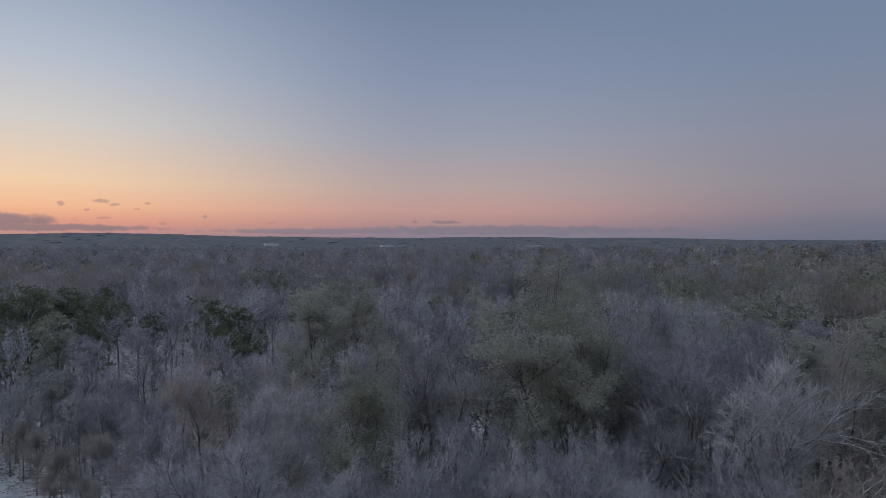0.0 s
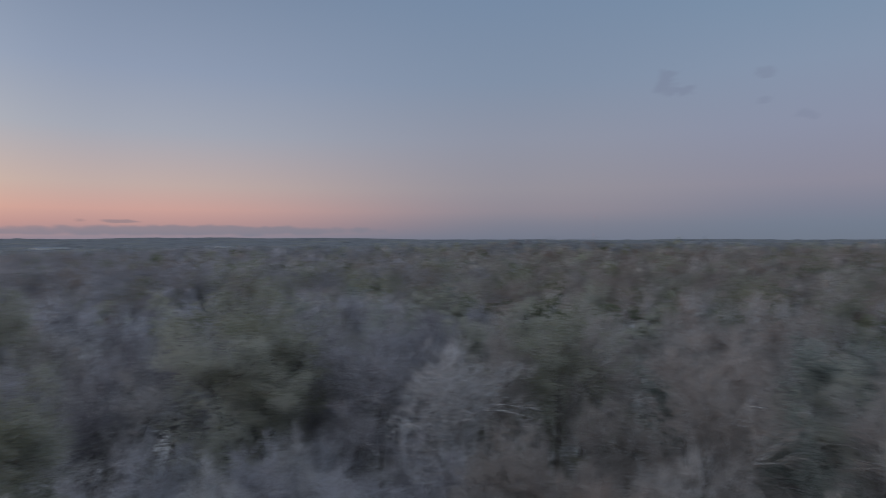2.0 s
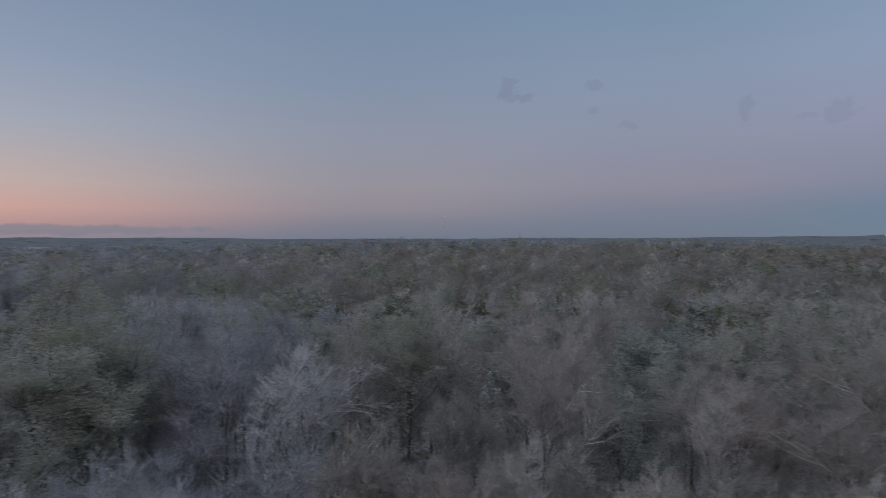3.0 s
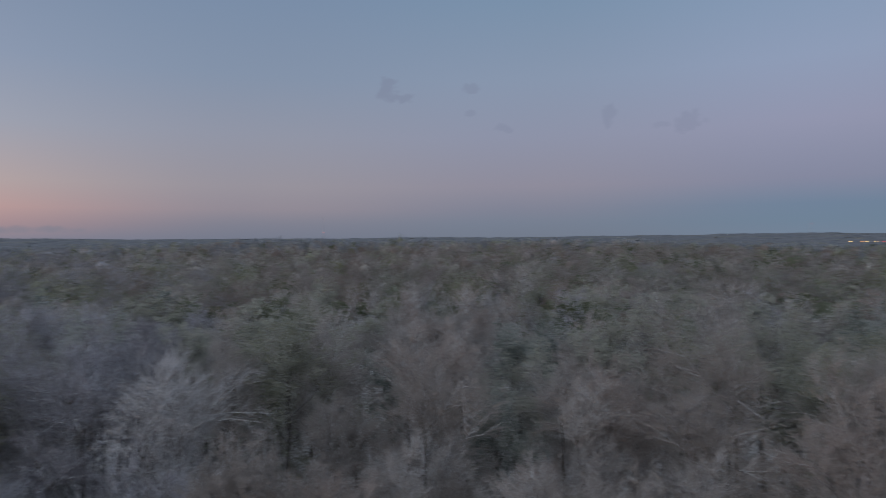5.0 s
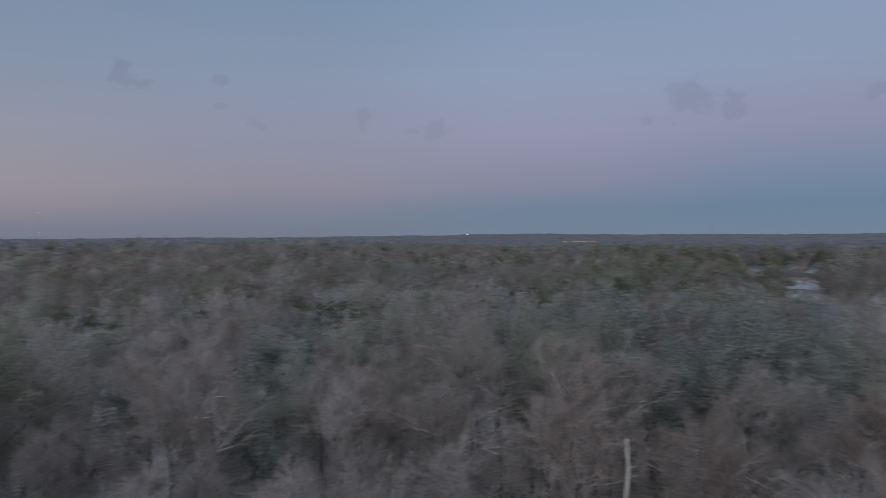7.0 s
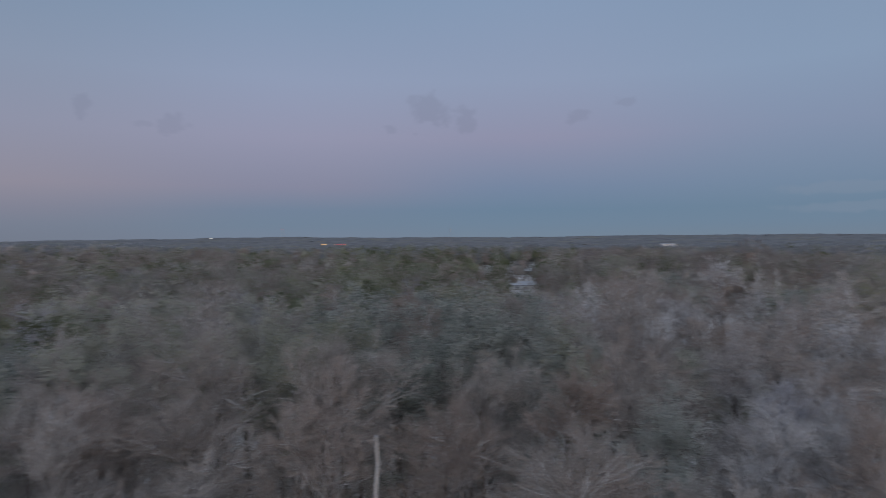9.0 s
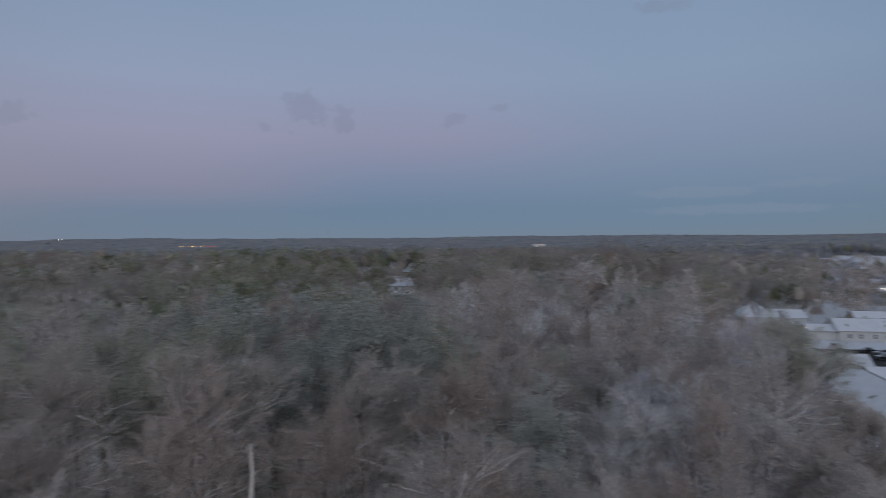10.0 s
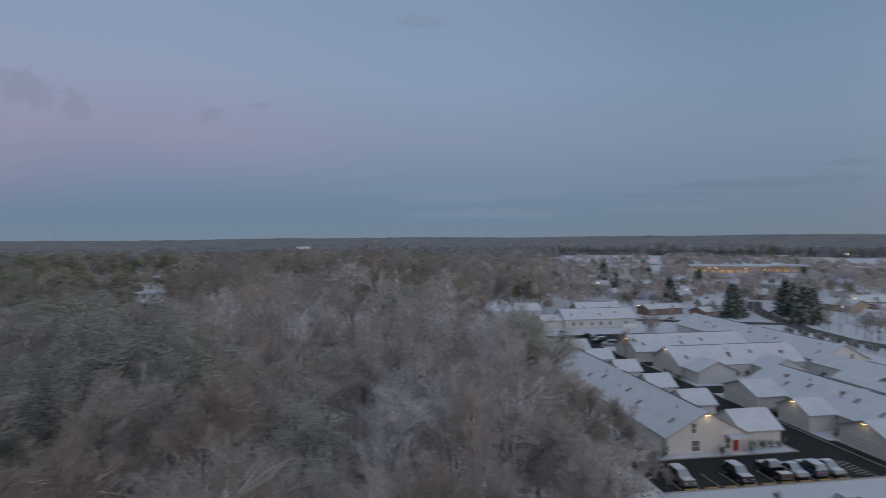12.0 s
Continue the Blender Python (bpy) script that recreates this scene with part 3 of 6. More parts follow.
H0 = 20.0
NEAR_F = [tree_kind("bare_tree", *bare_tree(s, H0, w, 13, 7, 6, 10, 1.15, up)[:2], M_BARK, M_FROST) for s, w, up in ((1, 13, False), (2, 15, False), (3, 11, True), (4, 13, False), (5, 10, True))]
NEAR_B = [recoloured(k, M_BROWN) for k in NEAR_F]
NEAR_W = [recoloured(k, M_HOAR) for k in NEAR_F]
SMALL_W = [tree_kind("bare_tree", *bare_tree(s, H0, w, 18, 7, 6, 9, 1.9)[:2], M_BARK, M_GREY) for s, w in ((81, 13), (82, 12))]
NEAR_O = [tree_kind("leafy_tree", *leafy_tree(s, H0, w, 13, 5, 4, 19000, 0.09), M_BARK, M_OLIVE) for s, w in ((11, 12), (12, 10.5), (13, 13))]
NEAR_T = [recoloured(k, M_TEAL) for k in NEAR_O]
MID_F = [tree_kind("bare_tree", *bare_tree(s, H0, w, 12, 6, 5, 8, 1.5, up)[:2], M_BARK, M_FROST) for s, w, up in ((21, 12, False), (22, 13, False), (23, 10, True), (24, 11, True))]
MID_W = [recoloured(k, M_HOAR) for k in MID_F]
MID_B = [recoloured(k, M_BROWN) for k in MID_F]
NEAR_G, MID_G = [recoloured(k, M_GREY) for k in NEAR_F], [recoloured(k, M_GREY) for k in MID_F]
MID_O = [tree_kind("leafy_tree", *leafy_tree(s, H0, w, 12, 4, 3, 7000, 0.14), M_BARK, M_OLIVE) for s, w in ((31, 12), (32, 10.5))]
MID_D = [recoloured(k, M_DARKLEAF) for k in MID_O]
MID_T = [recoloured(k, M_TEAL) for k in MID_O]

LABELS = {"G": "leafless grey tree with a thin dusting of snow", "F": "leafless tree with snow-frosted grey twigs in the wood", "B": "leafless tree with reddish-brown twigs lightly dusted with snow",
          "O": "tree still in olive-green leaf, dusted with snow", "D": "dark green leafy tree with a little snow on it",
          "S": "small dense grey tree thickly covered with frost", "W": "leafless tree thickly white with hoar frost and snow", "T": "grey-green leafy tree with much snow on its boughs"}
rngt = np.random.default_rng(5)
SET_TREES = []            # x, y of all trees so far


def stand_tree(letter, x, y, top, near):
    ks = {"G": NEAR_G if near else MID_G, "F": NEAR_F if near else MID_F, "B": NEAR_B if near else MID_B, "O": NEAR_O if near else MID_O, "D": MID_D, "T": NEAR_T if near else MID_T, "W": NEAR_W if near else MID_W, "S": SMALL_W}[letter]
    k = ks[int(rngt.integers(0, len(ks)))]
    z = float(land(x, y))
    plant(k, x, y, z - 0.1, rngt.uniform(0, 6.28), (top - z) / (H0 * 0.99), LABELS[letter])
    SET_TREES.append((x, y))


# trees that stand out: bearing, distance, height of the top, kind
for b, d, top, kind in ((8.8, 60, 24.0, "O"), (14.8, 61, 24.8, "O"), (11.8, 55, 21.5, "O"), (9.5, 84, 27.5, "O"), (-12, 84, 25, "O"), (-8, 88, 25, "O"), (-4.5, 92, 21, "B"),
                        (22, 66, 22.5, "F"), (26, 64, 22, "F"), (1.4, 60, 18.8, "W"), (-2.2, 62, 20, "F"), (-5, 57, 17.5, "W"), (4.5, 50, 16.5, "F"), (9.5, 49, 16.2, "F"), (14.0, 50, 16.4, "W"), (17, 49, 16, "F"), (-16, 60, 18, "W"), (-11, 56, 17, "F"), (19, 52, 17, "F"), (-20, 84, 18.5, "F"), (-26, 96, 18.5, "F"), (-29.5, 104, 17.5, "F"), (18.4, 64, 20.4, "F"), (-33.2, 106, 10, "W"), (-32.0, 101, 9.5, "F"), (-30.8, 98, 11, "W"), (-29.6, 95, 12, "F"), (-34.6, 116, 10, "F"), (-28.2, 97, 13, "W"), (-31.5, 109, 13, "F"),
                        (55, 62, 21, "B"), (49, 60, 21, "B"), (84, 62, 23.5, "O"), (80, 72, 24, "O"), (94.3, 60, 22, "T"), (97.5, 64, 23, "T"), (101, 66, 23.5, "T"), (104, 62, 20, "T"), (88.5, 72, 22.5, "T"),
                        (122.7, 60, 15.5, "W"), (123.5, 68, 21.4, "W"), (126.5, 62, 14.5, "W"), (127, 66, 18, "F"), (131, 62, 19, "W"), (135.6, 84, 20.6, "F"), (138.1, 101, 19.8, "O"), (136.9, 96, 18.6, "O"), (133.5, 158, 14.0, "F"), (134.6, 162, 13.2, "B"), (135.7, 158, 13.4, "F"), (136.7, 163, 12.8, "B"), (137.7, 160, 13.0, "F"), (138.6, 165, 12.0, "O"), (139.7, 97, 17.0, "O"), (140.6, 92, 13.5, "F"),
                        (139, 74, 16, "F"), (139.8, 80, 15.3, "S"), (141.8, 82, 14.2, "S"), (143.8, 83, 12.8, "S"), (145.6, 84, 11.0, "S"), (147.4, 84, 8.4, "S"), (149.0, 84.5, 5.4, "S"), (150.2, 84.5, 3.2, "S"), (140.4, 72, 9.5, "S"),
                        (142.0, 73, 8.2, "S"), (143.6, 75, 6.6, "S"), (145.2, 77, 5.0, "S"), (147.0, 79, 3.2, "S"), (138.8, 71, 10.5, "S"), (141.2, 78, 12.0, "S"), (143.0, 79, 10.5, "S"), (144.6, 80.5, 8.6, "S"), (146.2, 81.5, 6.6, "S"), (148.0, 82, 4.6, "S"), (137.6, 70, 12.5, "F"), (137.9, 92, 20.8, "O")):
    x, y = spot(b, d)
    stand_tree(kind, x, y, top, d < 72 or b > 138)


for b in np.arange(-38.5, -22, 0.85):
    rim = float(np.interp(b, (-36, -34, -32.3, -31, -22), (105, 93, 83, 80, 80)))
    x, y = spot(b, rim + rngt.uniform(0.5, 7))
    stand_tree("S" if rngt.uniform() < 0.6 else "F", x, y, rngt.uniform(5, 10), False)
    x, y = spot(b + 0.4, rim + rngt.uniform(9, 22))
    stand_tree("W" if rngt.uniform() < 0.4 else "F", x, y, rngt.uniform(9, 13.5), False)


def wood_kind(b, u):
    """Which kind of tree grows at a bearing, from a number 0..1."""
    olive = 0.13 + 0.04 * math.sin(radians(b * 4.0)) + (0.14 if 58 < b < 100 else 0)
    brown = 0.03 + (0.40 if b > 97 else 0.34 if 38 < b < 75 else 0.2 if b > 30 else 0)
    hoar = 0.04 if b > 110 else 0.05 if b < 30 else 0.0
    green = 0.3 if 88 < b < 107 else 0.04
    bare = "G" if (u * 37.0) % 1.0 < np.interp(b, (10, 36), (0.0, 0.94)) else "F"
    return "O" if u < olive else "B" if u < olive + brown else "W" if u > 1 - hoar else "T" if u > 1 - hoar - green else bare


# groups of trees still in leaf: bearing, distance, kind
GROVES = ((-35, 135, "D"), (-31, 152, "D"), (-28.5, 145, "D"), (-25, 124, "D"), (-22.5, 119, "D"), (-26.5, 118, "O"), (2, 105, "D"), (-8.5, 140, "O"), (11, 350, "O"), (32, 142, "D"), (28, 120, "O"), (42, 135, "D"), (49, 180, "D"), (36, 260, "O"), (56, 185, "O"),
          (65, 115, "D"), (75, 420, "O"), (84, 150, "D"), (90, 185, "O"), (83, 140, "O"), (77, 310, "D"), (81, 240, "O"), (102.5, 122, "O"), (95, 160, "D"), (70, 260, "O"), (60, 330, "D"), (20, 230, "O"), (-15, 260, "D"), (5, 480, "D"))


def kind_at(x, y, b, u):
    for gb, gd, k in GROVES:
        gx, gy = spot(gb, gd)
        if math.hypot(x - gx, y - gy) < (11 if gb < -20 else 8) + 0.035 * gd:
            return k if u < 0.8 else "F"
    kind = wood_kind(b, u)
    return "G" if kind == "O" and 18 < b < 38 and math.hypot(x, y) < 78 else kind


def top_at(b):
    """Mean height of the canopy."""
    return 20.5 + 1.5 * math.sin(radians(b * 5)) - (2.5 if b < -10 else 0)


# tops of the trees below the camera
for b in np.arange(-22, 137, 3.1):
    if 76 < b < 105:
        continue
    b, d = b + rngt.uniform(-1.2, 1.2), rngt.uniform(38, 46)
    x, y = spot(b, d)
    stand_tree(str(rngt.choice(list("FFW" if b < 30 else "GGB"))), x, y, (EYE - d * math.tan(radians(20.3))) * rngt.uniform(0.86, 1.03), True)

# the nearest of the wood, one by one
tries = 0
while len(SET_TREES) < 390 and tries < 12000:
    tries += 1
    b = rngt.uniform(-46, 145)
    d = math.sqrt(rngt.uniform(44 ** 2, 95 ** 2))
    x, y = spot(b, d)
    if d < 47 or open_ground(x, y) or min(math.hypot(x - p, y - q) for p, q in SET_TREES) < (5.7 if d > 45 else 6.6):
        continue
    top = top_at(b) + rngt.normal() * 1.8
    if b < -14:
        top = min(top, EYE - d * math.tan(radians(10.4)))
    if 2 < b < 20 and d < 58:
        top = min(top, EYE - d * math.tan(radians(17.5)))
    if b > 136.5:
        top = min(top, EYE - d * math.tan(radians(np.interp(b, (136.5, 138.5, 141.5, 144, 146.5), (9.0, 12.8, 15.5, 18.5, 21)))))
        if top < 4:
            continue
    if b < -25 and d < 90:
        continue
    if (78 < b < 104 and d < 50) or (87.5 < b < 95.5 and d < 55):
        continue
    stand_tree("S" if b > 139.5 else kind_at(x, y, b, 1 - rngt.uniform() ** 1.35), x, y, top, d < 62)


def nest(b, d, z):
    """A ball of dry twigs and leaves lodged in a fork."""
    x, y = spot(b, d)
    rng = np.random.default_rng(6)
    c = unit(rng.normal(size=(420, 3))) * rng.uniform(0.15, 0.36, (420, 1)) * np.array([1.1, 1.1, 0.75])
    way = unit(rng.normal(size=(420, 3)))
    me = mesh_of("nest", *slivers(rng, np.stack([c - way * 0.16, c + way * 0.16], 1), 0.03), [M_POLE])
    ob = new("nest", me)
    ob.location = (x, y, z)
    tagged(ob, "dark ball-shaped nest of dry twigs in a bare tree", "nest")


nest(18.4, 64, 19.3)


def undergrowth():
    """Low snowy bushes and saplings on the floor of the wood."""
    rng = np.random.default_rng(41)
    n, per = 4200, 40
    b, r = rng.uniform(-40, 141, n), np.sqrt(rng.uniform(45 ** 2, 125 ** 2, n))
    x, y = r * np.sin(np.radians(b)), r * np.cos(np.radians(b))
    keep = ~open_ground(x, y)
    x, y = x[keep], y[keep]
    n = len(x)
    w = rng.uniform(0.9, 2.2, n)
    d = unit(rng.normal(size=(n, per, 3)))
    d[..., 2] = np.abs(d[..., 2])
    c = np.stack([x, y, land(x, y)], 1)[:, None] + d * w[:, None, None] * rng.uniform(0.5, 1.0, (n, per, 1))
    leaf = np.arange(n) % 5 < 3
    v0, t0 = blades(rng, c[leaf].reshape(-1, 3), 0.17, np.array([0, 0, -50.0]))
    p = c[~leaf].reshape(-1, 3)
    v1, t1 = slivers(rng, np.stack([p, p + unit(rng.normal(size=p.shape) * 0.5 + np.array([0, 0, 0.8])) * rng.uniform(0.5, 1.3, (len(p), 1))], 1), 0.03)
    v, t = join((v0, t0), (v1, t1))
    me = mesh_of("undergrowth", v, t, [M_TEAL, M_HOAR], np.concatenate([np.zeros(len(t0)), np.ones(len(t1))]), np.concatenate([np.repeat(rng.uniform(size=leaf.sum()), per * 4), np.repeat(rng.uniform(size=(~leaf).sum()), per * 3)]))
    return tagged(new("undergrowth", me), "low snow-covered bushes and saplings under the trees", "undergrowth", kind="stuff")


undergrowth()


# houses in a gap of the wood: bearing, distance, length, depth, turn
GAP_HOUSES = ((101.4, 464, 18, 7, 108), (104.95, 505, 15, 8, 100), (104.8, 385, 18, 6, 110))


def dome(th, cz):
    sz = np.sqrt(np.maximum(1 - cz ** 2, 0))
    return np.stack([np.cos(th) * sz, np.sin(th) * sz, cz], -1)


def lobes(d, t):
    """Uneven bulges of a crown, different for every tree."""
    a, b, c = d[..., 0], d[..., 1], d[..., 2]
    return 0.92 + 0.09 * np.sin(a * 4 + t * 40) * np.sin(b * 4.5 + t * 71) + 0.05 * np.sin(a * 9 + t * 90) * np.cos(c * 8 + t * 55) + 0.04 * np.sin(b * 11 - t * 63)


def cores(mid, axes, tint, sides, levels):
    """Uneven domes of densest twigs inside the crowns: points, triangles and their outward ways."""
    n, rows = len(tint), len(levels)
    th = np.arange(sides) * 2 * math.pi / sides
    d = np.concatenate([dome(th, np.full(sides, z)) for z in levels] + [np.array([[0, 0, 1.0]])])
    d = np.repeat(d[None], n, 0)
    turn = tint[:, None] * 6.28 + np.repeat(np.arange(rows + 1) * 0.4, sides)[None, :d.shape[1]]
    cs, sn = np.cos(turn), np.sin(turn)
    d = np.stack([d[..., 0] * cs - d[..., 1] * sn, d[..., 0] * sn + d[..., 1] * cs, d[..., 2]], -1)
    v = mid + d * ((0.36 if sides > 6 else 0.55) * lobes(d, tint[:, None]))[..., None] * axes
    one = []
    for j in range(rows - 1):
        for i in range(sides):
            a, b, k = j * sides + i, j * sides + (i + 1) % sides, sides
            one += [(a, b, b + k), (a, b + k, a + k)]
    one += [((rows - 1) * sides + i, (rows - 1) * sides + (i + 1) % sides, rows * sides) for i in range(sides)]
    one = np.array(one)
    t = (one[None] + np.arange(n)[:, None, None] * d.shape[1]).reshape(-1, 3)
    return v.reshape(-1, 3), t, unit(d.reshape(-1, 3) + np.array([0, 0, 0.05])), len(one), d.shape[1]


def woods(name, r0, r1, per_tree, wide, long, spacing, seed, bristle, label):
    """Trees past the nearest, all in one mesh: stems and many small twig clumps."""
    rng = np.random.default_rng(seed)
    span = (-46, 170)
    area = (span[1] - span[0]) / 360 * math.pi * (r1 ** 2 - r0 ** 2)
    n = int(area / spacing ** 2)
    b = rng.uniform(*span, n)
    r = np.sqrt(rng.uniform(r0 ** 2, r1 ** 2, n))
    x, y = r * np.sin(np.radians(b)), r * np.cos(np.radians(b))
    keep = ~open_ground(x, y)
    for gb, gd, *_ in GAP_HOUSES:
        gx, gy = spot(gb, gd)
        keep &= np.hypot(x - gx, y - gy) > 9
    x, y, b, r = x[keep], y[keep], b[keep], r[keep]
    n = len(x)
    z = land(x, y)
    patch = np.sin(x * 0.03 + 2) * np.sin(y * 0.026) + 0.6 * np.sin(x * 0.011 - y * 0.017)
    kinds = np.array([{"F": 5, "G": 0, "B": 1, "O": 2, "D": 3, "T": 3, "W": 5}[kind_at(xx, yy, bb, min(max(u + 0.12 * pp, 0), 1))] for xx, yy, bb, u, pp in zip(x, y, b, rng.uniform(size=n), patch)])
    kinds[(kinds == 2) & (rng.uniform(size=n) < 0.3)] = 3
    kinds[((kinds == 0) | (kinds == 5)) & (r < 620) & (rng.uniform(size=n) < np.interp(b, (15, 40), (0.12, 0.45)))] = 1
    kinds[(kinds == 1) & (b > 130) & (rng.uniform(size=n) < 0.75)] = 0
    # far bare crowns take the canopy colour with haze painted in
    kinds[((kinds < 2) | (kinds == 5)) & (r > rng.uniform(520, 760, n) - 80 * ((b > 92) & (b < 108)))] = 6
    h = 19.5 + rng.normal(size=n) * 2.3 + 1.2 * patch
    for gb, wide_b, gr, ge in ((99.4, 0.5, 424, 4.3), (101.4, 1.25, 455, 4.0), (104.8, 1.6, 500, 5.1)):
        gap = (np.abs(b - gb) < wide_b) & (r < gr) & (rng.uniform(size=n) < 0.9)
        h = np.where(gap, np.minimum(h, np.maximum(EYE - r * math.tan(radians(ge)) - z, 4.0)), h)
    low = (b > 132.3) & (b < 139.7) & (r < 235)
    h = np.where(low, np.minimum(h, np.maximum(EYE - r * math.tan(radians(7.2)) - z, 3.0)), h)
    w = h * rng.uniform(0.44, 0.70, n)
    tint = rng.uniform(size=n)
    # tufts over an uneven dome
    th, cz = rng.uniform(0, 2 * math.pi, (n, per_tree)), rng.uniform(-0.3, 1.0, (n, per_tree)) - 0.45 * rng.uniform(size=(n, per_tree)) * ((b > 133) | (r > 900))[:, None]
    d = dome(th, cz)
    edge = (b > 133) | (r > 900)          # along the clearings the crowns reach down to the ground
    axes = np.stack([w / 2, w / 2, h * np.where(edge, 0.52, 0.43)], 1)[:, None]
    mid = np.stack([x, y, z + h * np.where(edge, 0.46, 0.56)], 1)[:, None]
    rad = rng.uniform(0.68, 1.03, (n, per_tree)) ** 0.7 * lobes(d, tint[:, None])
    c = (mid + d * rad[..., None] * axes).reshape(-1, 3)
    nrm = unit(unit(d.reshape(-1, 3)) + np.array([0, 0, 0.3]) + rng.normal(size=(n * per_tree, 3)) * 0.3)
    sd = unit(np.cross(np.array([0, 0, 1.0]) + rng.normal(size=nrm.shape) * 0.35, nrm))
    up = np.cross(nrm, sd)
    s = rng.uniform(0.6, 1.4, (n * per_tree, 1)) * np.repeat(w / 10.5, per_tree)[:, None]
    # bare crowns bristle outwards, leafy ones are shingled
    bare = (np.repeat((kinds < 2) | (kinds > 4), per_tree) & (rng.uniform(size=n * per_tree) < bristle))[:, None]
    out = unit(d.reshape(-1, 3) * 0.9 + np.array([0, 0, 0.7]) + rng.normal(size=up.shape) * 0.4)
    side = unit(np.cross(out, rng.normal(size=up.shape)))
    up, sd = np.where(bare, out, up), np.where(bare, side, sd)
    soft = unit(d.reshape(-1, 3) * 0.9 + np.array([0, 0, 0.02]) + rng.normal(size=up.shape) * 0.12)
    wd, ln = np.where(bare, wide * 0.8, wide * 0.95) * s, np.where(bare, long * 0.95, long * 0.8) * s
    v = np.stack([c - sd * wd / 2 - up * ln * 0.5, c + sd * wd / 2 - up * ln * 0.5, c + up * ln * 0.5], 1).reshape(-1, 3)
    t = np.arange(len(v)).reshape(-1, 3)
    mi = np.repeat(kinds, per_tree)
    tv = np.repeat(tint, per_tree * 3)
    kv, kt, kn, faces, points = cores(mid, axes, tint, 8 if r0 < 300 else 6, (-0.25, 0.35, 0.82) if r0 < 300 else (-0.15, 0.55))
    t = np.concatenate([t, kt + len(v)])
    v = np.concatenate([v, kv])
    mi = np.concatenate([mi, np.repeat(kinds, faces)])
    tv = np.concatenate([tv, np.repeat(tint, points)])
    stem = np.stack([np.stack([x, y, z - 0.2], 1), np.stack([x + rng.normal(size=n) * 0.5, y + rng.normal(size=n) * 0.5, z + h * 0.85], 1)], 1)
    sv, st = spikes(stem, 0.22)
    t = np.concatenate([t, st + len(v)])
    v = np.concatenate([v, sv])
    mi = np.concatenate([mi, np.full(len(st), 4)])
    tv = np.concatenate([tv, np.zeros(len(sv))])
    me = mesh_of(name, v, t, [M_GREYWOOD, M_BROWNWOOD, M_OLIVEWOOD, M_DARKWOOD, M_BARK, M_LILACWOOD, M_HAZEWOOD], mi, tv, np.concatenate([np.repeat(soft, 3, 0), kn, np.zeros((len(sv), 3))]))
    return tagged(new(name, me), label, "woods", kind="stuff")


